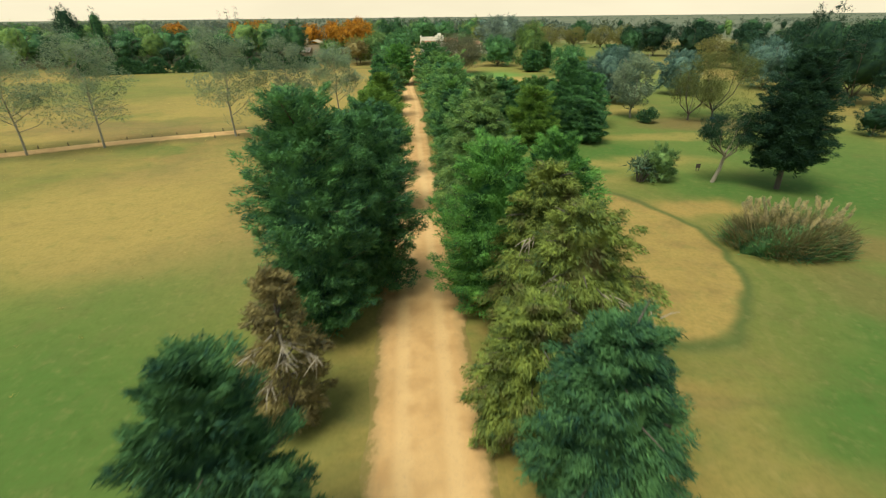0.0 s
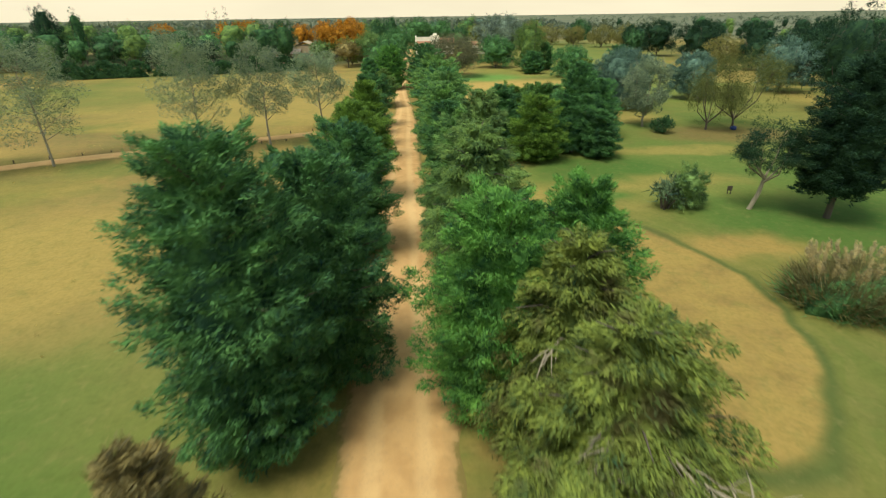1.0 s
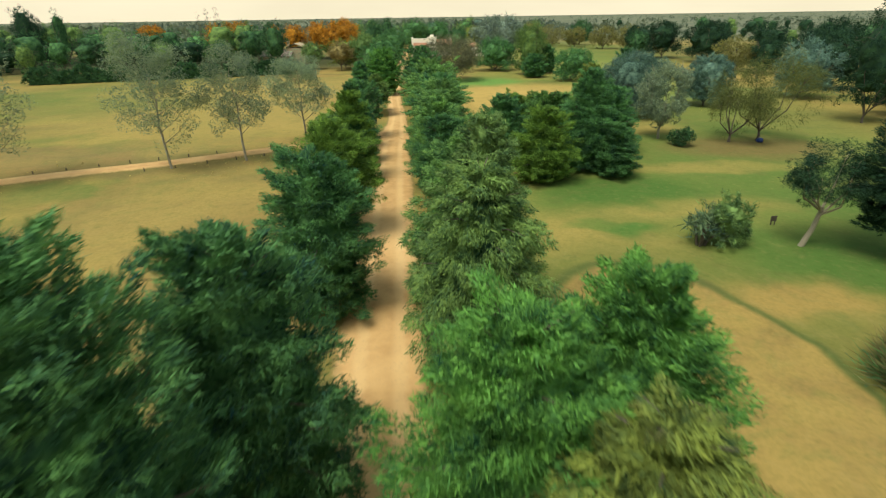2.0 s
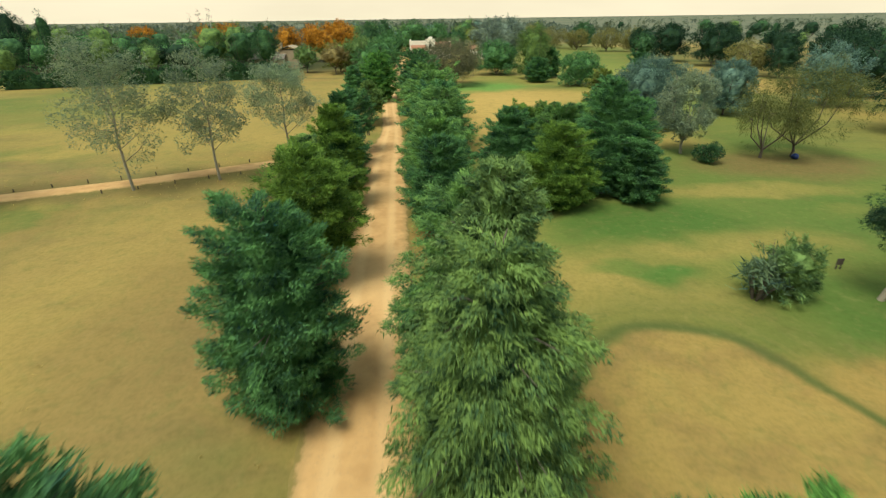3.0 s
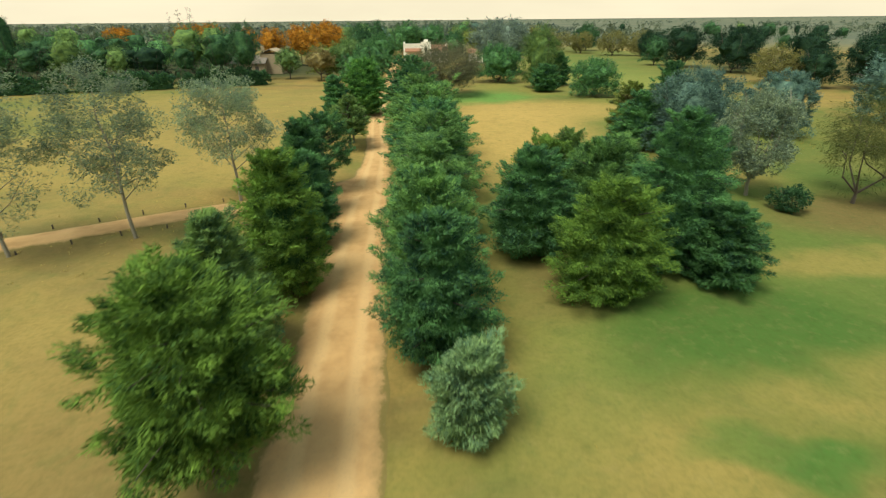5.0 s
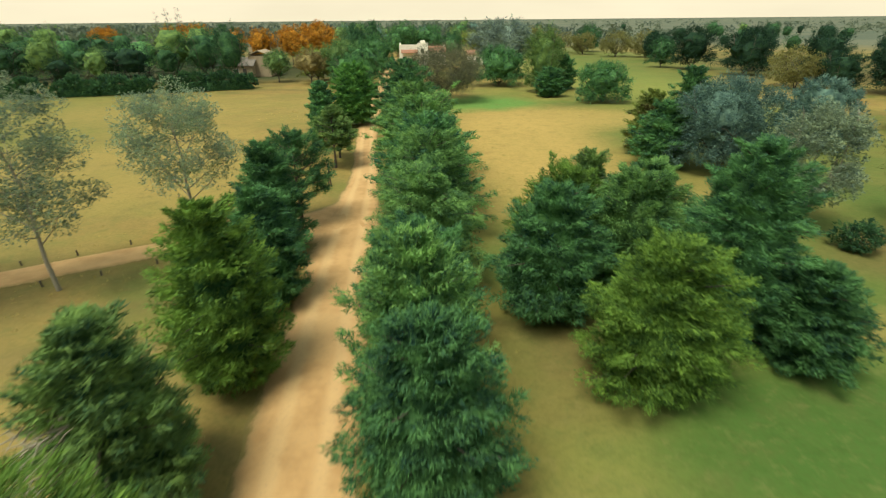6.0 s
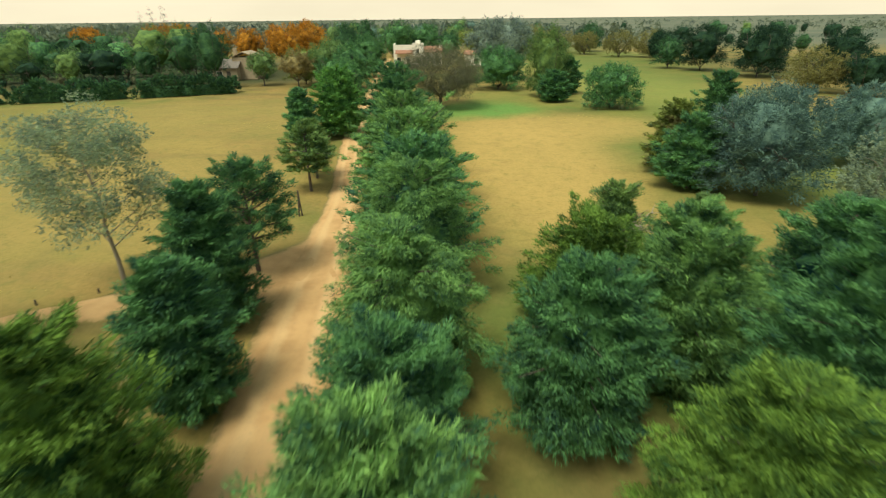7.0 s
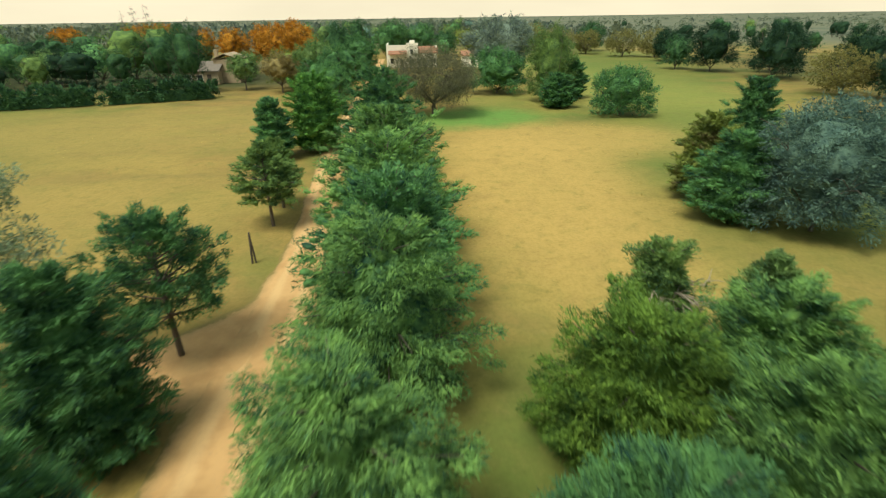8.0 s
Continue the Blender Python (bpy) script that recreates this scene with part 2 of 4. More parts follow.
    c = mix_node(n, l, span_node(n, l, noise_node(n, l, co, 1.1, 6, 0.75), 0.46, 0.68, 0.0, 0.36), c, (0.68, 0.72, 0.66), "MULTIPLY")
    tuft = noise_node(n, l, co, 1.7, 6, 0.75)
    c = mix_node(n, l, span_node(n, l, tuft, 0.5, 0.75, 0.0, 0.2), c, (0.36, 0.27, 0.11))
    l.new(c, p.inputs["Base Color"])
    p.inputs["Roughness"].default_value = 0.95
    p.inputs["Specular IOR Level"].default_value = 0.1
    bump_node(n, l, p, math_node(n, l, "ADD", fine, math_node(n, l, "MULTIPLY", tuft, 1.5)), 0.3, 0.05)
    return m


HOLLOW = (10.8, 28.0, 6.2, 10.4)
GREEN_A, GREEN_B, GOLD, EARTH = (0.060, 0.128, 0.024), (0.112, 0.158, 0.034), (0.34, 0.242, 0.070), (0.18, 0.120, 0.046)
PATCHES = [
    ((0.225, 0.245, 0.054), [(42, 165, 17, 62, 0.85), (36, 100, 10, 16, 0.5), (18, 134, 8, 12, 0.5)]),
    ((0.235, 0.155, 0.068), [(-17, 40, 12, 15, 0.6), (-14, 26, 6, 8, 0.4), (-34, 64, 16, 6, 0.4)]),
    ((0.150, 0.190, 0.042), [(13, 44, 10, 14, 0.75), (26, 50, 14, 12, 0.6), (16, 72, 9, 6, 0.5), (40, 60, 12, 10, 0.5), (-30, 14, 22, 12, 0.5)]),
    (GREEN_B, [(-13, 16, 8, 11, 0.6), (-24, 8, 14, 12, 0.55), (-34, 30, 9, 9, 0.5), (-60, 112, 26, 26, 0.55), (-44, 40, 12, 14, 0.4), (30, 20, 12, 10, 0.7), (20, 60, 14, 12, 0.6), (34, 84, 24, 40, 0.65), (60, 220, 24, 60, 0.7), (8, 66, 5, 5, 0.4)]),
    (GOLD, [(-24, 34, 12, 9, 0.9), (-16, 48, 9, 8, 0.7), (-28, 85, 22, 14, 0.8), (-30, 120, 34, 16, 0.7), (26, 78, 5, 4, 0.5), (18.5, 33.5, 4.5, 3.0, 0.85), (11, 42, 6, 4, 0.75), (27, 57, 9, 1.6, 0.6), (21, 47, 6, 2.2, 0.6), (34, 52, 5, 1.5, 0.5), (24, 74, 8, 3, 0.6), (13, 46, 4, 2, 0.5)]),
    ((0.47, 0.312, 0.094), [(12, 95, 9, 20, 0.9), (18, 110, 14, 9, 0.75), (14, 76, 5, 8, 0.5)]),
    (GREEN_A, [(-23, 11, 17, 9, 0.65), (25, 16, 11, 8, 0.8), (38, 30, 10, 12, 0.6), (27, 36, 9, 6, 0.9), (17, 12, 6, 4, 0.9), (40, 45, 14, 12, 0.7), (16, 51, 6, 3.5, 0.8), (11, 48, 3, 3, 0.5), (19, 40.5, 3, 3, 0.5), (36, 73, 4, 4, 0.4), (14, 43.5, 2.5, 2, 0.5)]),
    ((0.065, 0.150, 0.028), [(13.9, 43.3, 1.5, 0.9, 0.8), (11.4, 43.9, 2.2, 0.8, 0.6)]),
    ((0.140, 0.265, 0.055), [(10, 124, 9, 6.5, 0.95), (4, 120, 4, 5, 0.6)]),
    # floor under the woods: leaf litter, with the trees' shade put into its tone
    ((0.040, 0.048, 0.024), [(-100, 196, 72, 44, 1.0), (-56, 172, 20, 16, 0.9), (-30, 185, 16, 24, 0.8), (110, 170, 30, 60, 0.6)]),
    (EARTH, [(34, 64, 8, 4.5, 0.8), (-28, 60, 14, 3, 0.5), (-12, 40, 5, 9, 0.4), (8, 56, 3, 4, 0.5), (22, 22, 3, 3, 0.5), (25, 27, 4, 2, 0.6)]),
]


def sand_material(name, tracks=True):
    """Packed sand: pale wheel tracks along the way, darker crown and crumbling verges."""
    m, n, l, p = node_material(name)
    co = n.new("ShaderNodeTexCoord")
    uv = n.new("ShaderNodeSeparateXYZ")
    l.new(co.outputs["UV"], uv.inputs[0])
    obj = co.outputs["Object"]
    fine, mid, big = noise_node(n, l, obj, 9.0, 6, 0.7), noise_node(n, l, obj, 0.9, 5), noise_node(n, l, obj, 0.16, 3)
    c = mix_node(n, l, span_node(n, l, mid, 0.35, 0.7), (0.57, 0.345, 0.145), (0.46, 0.268, 0.108))
    c = mix_node(n, l, span_node(n, l, big, 0.42, 0.66, 0, 0.6), c, (0.64, 0.405, 0.178))
    off = math_node(n, l, "ADD", uv.outputs[0], math_node(n, l, "MULTIPLY", math_node(n, l, "SUBTRACT", mid, 0.5), 0.12))
    side = math_node(n, l, "ABSOLUTE", math_node(n, l, "SUBTRACT", off, 0.5))
    if tracks:
        track = span_node(n, l, math_node(n, l, "ABSOLUTE", math_node(n, l, "SUBTRACT", side, 0.2)), 0.11, 0.02)
        c = mix_node(n, l, math_node(n, l, "MULTIPLY", track, 0.5), c, (0.68, 0.45, 0.212))
    verge = math_node(n, l, "ADD", side, math_node(n, l, "MULTIPLY", math_node(n, l, "SUBTRACT", noise_node(n, l, obj, 1.6, 6, 0.7), 0.5), 0.22))
    c = mix_node(n, l, span_node(n, l, verge, 0.33, 0.46, 0, 0.6), c, (0.30, 0.205, 0.085))
    c = mix_node(n, l, span_node(n, l, verge, 0.42, 0.48), c, (0.215, 0.165, 0.052))
    c = mix_node(n, l, span_node(n, l, fine, 0.5, 0.75, 0, 0.35), c, (0.32, 0.235, 0.14))
    l.new(c, p.inputs["Base Color"])
    p.inputs["Roughness"].default_value = 0.95
    p.inputs["Specular IOR Level"].default_value = 0.15
    bump_node(n, l, p, math_node(n, l, "ADD", fine, mid), 0.4, 0.03)
    return m


GRASS, SAND, SAND_PATH = ground_material(), sand_material("packed_sand"), sand_material("packed_sand_path", False)


# ---- mesh helpers ----
def mesh_tris(name, verts, mats, tris=None, slots=None, uv=None):
    """A mesh of triangles from arrays; with no tris, every three corners are one."""
    verts = np.asarray(verts, dtype=np.float32).reshape(-1, 3)
    tris = np.arange(len(verts), dtype=np.int32).reshape(-1, 3) if tris is None else np.asarray(tris, dtype=np.int32)
    me = bpy.data.meshes.new(name)
    me.vertices.add(len(verts))
    me.vertices.foreach_set("co", verts.ravel())
    me.loops.add(tris.size)
    me.loops.foreach_set("vertex_index", tris.ravel())
    me.polygons.add(len(tris))
    me.polygons.foreach_set("loop_start", np.arange(0, tris.size, 3, dtype=np.int32))
    for m in mats:
        me.materials.append(m)
    if slots is not None:
        me.polygons.foreach_set("material_index", np.asarray(slots, dtype=np.int32))
    me.update(calc_edges=True)
    return me


def child(name, me, parent, label="", at=None):
    ob = new(name, me)
    ob.parent = parent
    if at is not None:
        ob.matrix_basis = at
    return tagged(ob, label) if label else ob


def part(name, bm, material, parent, label="", at=None):
    me = bpy.data.meshes.new(name)
    bm.to_mesh(me)
    bm.free()
    me.materials.append(material)
    return child(name, me, parent, label, at)


def box(bm, x0, y0, z0, x1, y1, z1, bevel=0.0):
    made = bmesh.ops.create_cube(bm, size=1)["verts"]
    for v in made:
        v.co = Vector(((x0 + x1) / 2 + v.co.x * (x1 - x0), (y0 + y1) / 2 + v.co.y * (y1 - y0), (z0 + z1) / 2 + v.co.z * (z1 - z0)))
    if bevel:
        edges = list({e for v in made for e in v.link_edges})
        bmesh.ops.bevel(bm, geom=edges, offset=bevel, segments=2, affect="EDGES")
    return bm


def tube(points, radii, sides=7):
    """Corners and triangles of a tapered limb along points."""
    P = np.asarray(points, float)
    V, F = [], []
    for i, (c, r) in enumerate(zip(P, radii)):
        d = P[min(i + 1, len(P) - 1)] - P[max(i - 1, 0)]
        d /= np.linalg.norm(d) + 1e-9
        a = np.cross(d, (0.31, 0.95, 0.05))
        a /= np.linalg.norm(a) + 1e-9
        b = np.cross(d, a)
        for k in range(sides):
            w = 2 * np.pi * k / sides
            V.append(c + r * (np.cos(w) * a + np.sin(w) * b))
    for i in range(len(P) - 1):
        for k in range(sides):
            a, b = i * sides + k, i * sides + (k + 1) % sides
            F += [(a, b, b + sides), (a, b + sides, a + sides)]
    return np.array(V), np.array(F)


def join(pieces):
    V, F, n = [], [], 0
    for v, t in pieces:
        V.append(v)
        F.append(np.asarray(t) + n)
        n += len(v)
    return np.concatenate(V), np.concatenate(F)


def unit(v):
    return v / (np.linalg.norm(v, axis=-1, keepdims=True) + 1e-9)


def sprays(rng, P, D, size, blades, spread=0.6, width=0.13, droop=0.0):
    """Tufts of narrow leaves: at each place P, pointing along D, so many blades of about that size."""
    n = len(P)
    size = np.broadcast_to(np.asarray(size, float), (n,))
    P, D, S = np.repeat(P, blades, 0), np.repeat(D, blades, 0), np.repeat(size, blades)[:, None]
    d = unit(D + spread * rng.normal(size=P.shape))
    d[:, 2] -= droop
    d = unit(d)
    base = P + rng.normal(size=P.shape) * S * 0.24
    tip = base + d * S * rng.uniform(0.55, 1.15, (len(P), 1))
    w = unit(np.cross(d, rng.normal(size=P.shape) * 0.75 + (0, 0, 1))) * S * width * rng.uniform(0.7, 1.3, (len(P), 1))
    root = base + d * S * 0.18
    return np.stack([root - w, root + w, tip], 1).reshape(-1, 3)


ICO = None


def ico():
    """The twelve corners and twenty faces of an icosahedron."""
    global ICO
    if ICO is None:
        bm = bmesh.new()
        bmesh.ops.create_icosphere(bm, subdivisions=1, radius=1)
        bm.verts.ensure_lookup_table()
        ICO = np.array([v.co[:] for v in bm.verts]), np.array([[v.index for v in f.verts] for f in bm.faces])
        bm.free()
    return ICO


def plumes(rng, C, A, l, w, t, blades, size, width=0.16, lift=0.35, droop=0.0, ragged=0.3, under=0.4, core=0.8, deep=0.72):
    """Feathery clumps: at each place C one clump that runs along A, with half-length l, half-width w and half-depth t,
    shingled with narrow leaves that lie along it, over a dense inner body."""
    n = len(C)
    l, w, t = (np.broadcast_to(np.asarray(v, float), (n,)) for v in (l, w, t))
    A = unit(A)
    S = unit(np.cross(A, np.array((0.03, 0.02, 1.0))))
    N = np.cross(S, A)
    i = np.repeat(np.arange(n), blades)
    m = len(i)
    q = unit(rng.normal(size=(m, 3)) + (0.45, 0, under))
    shell = rng.uniform(deep, 1.06, (m, 1))
    P = C[i] + shell * (A[i] * (q[:, :1] * l[i, None]) + S[i] * (q[:, 1:2] * w[i, None]) + N[i] * (q[:, 2:] * t[i, None]))
    out = unit(A[i] * (q[:, :1] / l[i, None]) + S[i] * (q[:, 1:2] / w[i, None]) + N[i] * (q[:, 2:] / t[i, None]))
    along = A[i] + 0.5 * S[i] * q[:, 1:2]
    d = unit(along - out * (along * out).sum(1, keepdims=True) * 0.7 + out * lift + ragged * rng.normal(size=(m, 3)) - np.array((0, 0, droop)))
    across = unit(np.cross(d, out) + 0.3 * rng.normal(size=(m, 3)))
    z = size * rng.uniform(0.6, 1.25, (m, 1))
    side = across * z * width * rng.uniform(0.7, 1.3, (m, 1))
    root = P - d * z * 0.3
    V = np.stack([root - side, root + side, P + d * z * 0.7], 1).reshape(-1, 3)
    pieces = [(V, np.arange(len(V)).reshape(-1, 3))]
    if core:
        iv, jf = ico()
        k = len(iv)
        lump = iv[None] * rng.uniform(0.8, 1.1, (n, k, 1)) * core
        B = C[:, None] + A[:, None] * (lump[..., :1] * l[:, None, None]) + S[:, None] * (lump[..., 1:2] * w[:, None, None]) + N[:, None] * (lump[..., 2:] * t[:, None, None])
        pieces.append((B.reshape(-1, 3), (jf[None] + (np.arange(n) * k)[:, None, None]).reshape(-1, 3)))
    return join(pieces)


def lathe(rng, profile, sides=12, rough=0.12):
    """A closed lumpy body of revolution: the inner mass of a crown."""
    V, F = [], []
    for r, z in profile:
        for k in range(sides):
            a, q = 2 * np.pi * k / sides, r * (1 + rough * rng.normal())
            V.append((q * np.cos(a), q * np.sin(a), z + 0.1 * r * rng.normal()))
    for i in range(len(profile) - 1):
        for k in range(sides):
            a, b = i * sides + k, i * sides + (k + 1) % sides
            F += [(a, b, b + sides), (a, b + sides, a + sides)]
    V += [(0, 0, profile[0][1]), (0, 0, profile[-1][1])]
    n, top = len(V) - 2, (len(profile) - 1) * sides
    for k in range(sides):
        F += [(n, (k + 1) % sides, k), (n + 1, top + k, top + (k + 1) % sides)]
    return np.array(V), np.array(F)


def stand(name, x, y, label, category, group="", kind="", z=0.0):
    ob = new(name)
    ob.empty_display_size = 0.3
    ob.matrix_basis = pose(x, y, z)
    return tagged(ob, label, category, group, kind)


# ---- kinds of trees ----
def conifer(x, y, h, r, leaves, label, seed, low=0.04, fullness=1.0, rise=0.18, droop=0.0, belly=0.32, boughs=92, group="", dead=0, name="cypress_tree", z_bare=0.0, tip=0.52, lean=(0, 0), core=0.44, near=1.0, flat=1.0):
    """A conifer: trunk, boughs in uneven tiers with shade between them, each bough ending in a fan of feathery clumps.
    near: finer leaves where it is above one, coarser below; flat: how thick the clumps are."""
    rng = np.random.default_rng(seed)
    thing = stand(name, x, y, label, "tree", group)
    z0 = max(low * h, z_bare)

    def reach(u):
        return r * np.where(u < belly, 0.70 + 0.30 * np.sqrt(np.clip(u / belly, 0, 1)), np.clip((1 - u) / (1 - belly), 0, 1) ** tip + 0.02)

    def axis(u):
        return np.stack([lean[0] * u * h, lean[1] * u * h, z0 + u * (h - z0)], -1)

    k = np.arange(boughs)
    u = np.clip((k + rng.uniform(-0.5, 0.5, boughs)) / boughs, 0, 0.97) ** 1.12
    tiers = max(5, round((h - z0) / 0.8))
    u = np.clip(0.55 * u + 0.45 * (np.round(u * tiers) + rng.normal(0, 0.12, boughs)) / tiers, 0, 0.97)
    ang = k * 2.39996 + rng.normal(0, 0.35, boughs)
    lobes = 1 + 0.09 * np.sin(ang * 2 + seed) + 0.07 * np.sin(ang * 3 + 2 * seed) + 0.10 * np.sin(u * 17 + ang + seed)
    L = np.minimum(reach(u) * lobes * rng.uniform(0.78, 1.04, boughs), 1.04 * r)
    root = axis(u)
    up = np.full(boughs, rise) + 0.9 * u ** 3 + rng.normal(0, 0.08, boughs)
    out = np.stack([np.cos(ang), np.sin(ang), up], -1)
    side = np.stack([-np.sin(ang), np.cos(ang), np.zeros(boughs)], -1)
    # a fan of clumps on each bough: one at its tip, others behind and beside it
    grow = np.clip(0.55 + 0.16 * r, 0.6, 1.15)
    count = np.maximum(1, np.round(fullness * (1.4 + 3.0 * L / max(r, 0.1))).astype(int))
    bi = np.repeat(k, count)
    first = np.concatenate([np.arange(q) for q in count])
    hl = grow * rng.uniform(0.46, 0.78, len(bi)) * np.clip(0.5 + 0.5 * L[bi] / r, 0.5, 1)
    s = np.where(first == 0, 1.0, 1.0 - 0.13 * first - np.abs(rng.normal(0, 0.05, len(bi))))
    fan = np.where(first == 0, 0.0, np.where(first % 2, 1, -1) * rng.uniform(0.18, 0.75, len(bi)))
    A = unit(out[bi] + side[bi] * fan[:, None] * 0.9 + np.array((0, 0, 1.0)) * (0.10 - 2.6 * droop + rng.normal(0, 0.12, len(bi)))[:, None])
    C = root[bi] + out[bi] * (np.maximum(L[bi] * s - hl * 0.8, 0.1 * r))[:, None] + side[bi] * (fan * 0.42 * L[bi])[:, None]
    C[:, 2] += rng.normal(size=len(bi)) * 0.05 * L[bi] - droop * 0.8 * s ** 2 * L[bi]
    C[:, 2] = np.clip(C[:, 2], z_bare + 0.3, None)
    blades = int((185 if near > 1 else 140 if near == 1 else 66 if near > 0.6 else 40) * (0.6 if fullness < 0.7 else 1))
    size = (0.19 if near > 1 else 0.21 if near == 1 else 0.27 if near > 0.6 else 0.38)
    body = plumes(rng, C, A, hl, hl * rng.uniform(0.62, 0.85, len(bi)), hl * rng.uniform(0.36, 0.55, len(bi)) * flat, blades, size, 0.13, 0.42, droop * 1.2, 0.45, core=0 if near >= 1 or fullness < 0.7 else 0.5, deep=0.48 if near >= 1 else 0.6)
    # the leader and its upright tips
    m = 6
    T = axis(np.full(m, 0.93)) + rng.normal(size=(m, 3)) * (0.10 * r, 0.10 * r, 0.025 * h)
    tips = plumes(rng, T, np.array((0, 0, 1.0)) + 0.35 * rng.normal(size=(m, 3)), 0.42 * grow, 0.2 * grow, 0.2 * grow, blades, size, 0.13, 0.3)
    pieces = [body, tips]
    if core:
        us = np.linspace(0.0, 0.9, 12)
        prof = [(core * reach(q) * (0.5 if q == 0 else 1), z0 + q * (h - z0) + 0.02 * h) for q in us]
        cv, cf = lathe(rng, prof, 14)
        cv[:, :2] += np.outer((cv[:, 2] - z0) / (h - z0) * h, lean)
        pieces.append((cv, cf))
        # twigs all over the inner mass
        m = 900 if near > 1 else 700 if near == 1 else 420
        u2, w2 = rng.uniform(0, 0.94, m), rng.uniform(0, 6.28, m)
        o2 = np.stack([np.cos(w2), np.sin(w2), np.zeros(m)], -1)
        P2 = axis(u2) + o2 * ((core + 0.02) * reach(u2))[:, None]
        V2 = sprays(rng, P2, unit(o2 + (0, 0, 0.5 - 2 * droop)), size * 1.9, 6, 0.6, 0.13)
        pieces.append((V2, np.arange(len(V2)).reshape(-1, 3)))
    V, F = join(pieces)
    V[:, 2] = np.maximum(V[:, 2], 0.02)
    child("crown", mesh_tris("crown", V, [FOL[leaves]], F), thing)
    t = np.linspace(0, 0.96, 7)
    pts = [(lean[0] * h * q, lean[1] * h * q, -0.1 + q * h) for q in t]
    wood_parts = [tube(pts, 0.021 * h * (1 - t) ** 0.8 + 0.015, 9)]
    for j in rng.choice(boughs, min(boughs, 36), replace=False):
        q = [root[j] - out[j] * 0.02, root[j] + out[j] * L[j] * 0.5, root[j] + out[j] * L[j] * 0.85 - (0, 0, droop * 0.6 * L[j])]
        wood_parts.append(tube(q, (0.042, 0.028, 0.010), 5))
    child("trunk", mesh_tris("trunk", *swap(join(wood_parts), BARK)), thing, "rough grey-brown trunk with side limbs")
    for j in range(dead):
        a = rng.uniform(-2.3, -0.2)
        zz = rng.uniform(0.45, 0.75) * h
        p0 = np.array((0, 0, zz))
        d = np.array((np.cos(a), np.sin(a), rng.uniform(-0.5, 0.3)))
        ln = float(reach(np.array(zz / h))) * rng.uniform(1.0, 1.2)
        pieces = [tube([p0 + d * ln * q + (0, 0, -0.12 * ln * q * q) for q in (0.2, 0.5, 0.8, 1.0)], (0.062, 0.048, 0.032, 0.014), 6)]
        for _ in range(7):
            q = rng.uniform(0.4, 0.95)
            e = unit(d + rng.normal(size=3) * 0.7)
            b = p0 + d * ln * q
            pieces.append(tube([b, b + e * 0.35, b + e * 0.7 + (0, 0, -0.1)], (0.026, 0.018, 0.008), 4))
        child("dead_branch", mesh_tris("dead_branch", *swap(join(pieces), DEAD_WOOD)), thing, "bare bleached dead branch")
    return thing


def swap(vf, mat):
    """(corners, triangles) and a material in the order that mesh_tris takes."""
    return vf[0], [mat], vf[1]


def limbs_of(rng, h, r, forks, trunk_h, girth, lean=0.0, spread=0.8, stems=1):
    """A branching skeleton: tubes, and the places where twigs end."""
    tubes, ends = [], []
    for s in range(stems):
        a0 = 2 * math.pi * s / stems + rng.uniform(0, 1)
        base = np.array((0.12 * math.cos(a0), 0.12 * math.sin(a0), -0.1)) * (stems > 1) + np.array((0, 0, -0.1 * (stems == 1)))
        up = unit(np.array((lean + (0.22 * math.cos(a0) if stems > 1 else 0), 0.22 * math.sin(a0) if stems > 1 else 0.0, 1.0)))
        topp = base + up * trunk_h * rng.uniform(0.85, 1.15)
        bend = (base + topp) / 2 + rng.normal(size=3) * (0.05, 0.05, 0) * trunk_h
        g = girth * (1 if stems == 1 else 0.7)
        tubes.append(tube([base, bend, topp], (g, g * 0.82, g * 0.66), 9))
        for i in range(forks):
            a = 2 * math.pi * i / forks + rng.uniform(-0.4, 0.4) + s
            start = bend + (topp - bend) * rng.uniform(0.5, 1.0)
            e = np.array((math.cos(a) * r * spread * rng.uniform(0.5, 1.0), math.sin(a) * r * spread * rng.uniform(0.5, 1.0), 0)) + topp + np.array((0, 0, (h - trunk_h) * rng.uniform(0.45, 0.92)))
            m1 = start + (e - start) * 0.45 + np.array((math.cos(a), math.sin(a), -0.4)) * 0.08 * h
            tubes.append(tube([start, m1, e], (g * 0.5, g * 0.32, g * 0.08), 6))
            for _ in range(4):
                q = rng.uniform(0.3, 0.95)
                b = m1 + (e - m1) * q
                t2 = b + unit(rng.normal(size=3) + (math.cos(a), math.sin(a), 0.5)) * r * rng.uniform(0.25, 0.5)
                tubes.append(tube([b, (b + t2) / 2 + (0, 0, 0.05 * r), t2], (g * 0.2, g * 0.13, g * 0.04), 4))
                ends += [t2, (b + t2) / 2]
            ends.append(e)
    return join(tubes), np.array(ends)


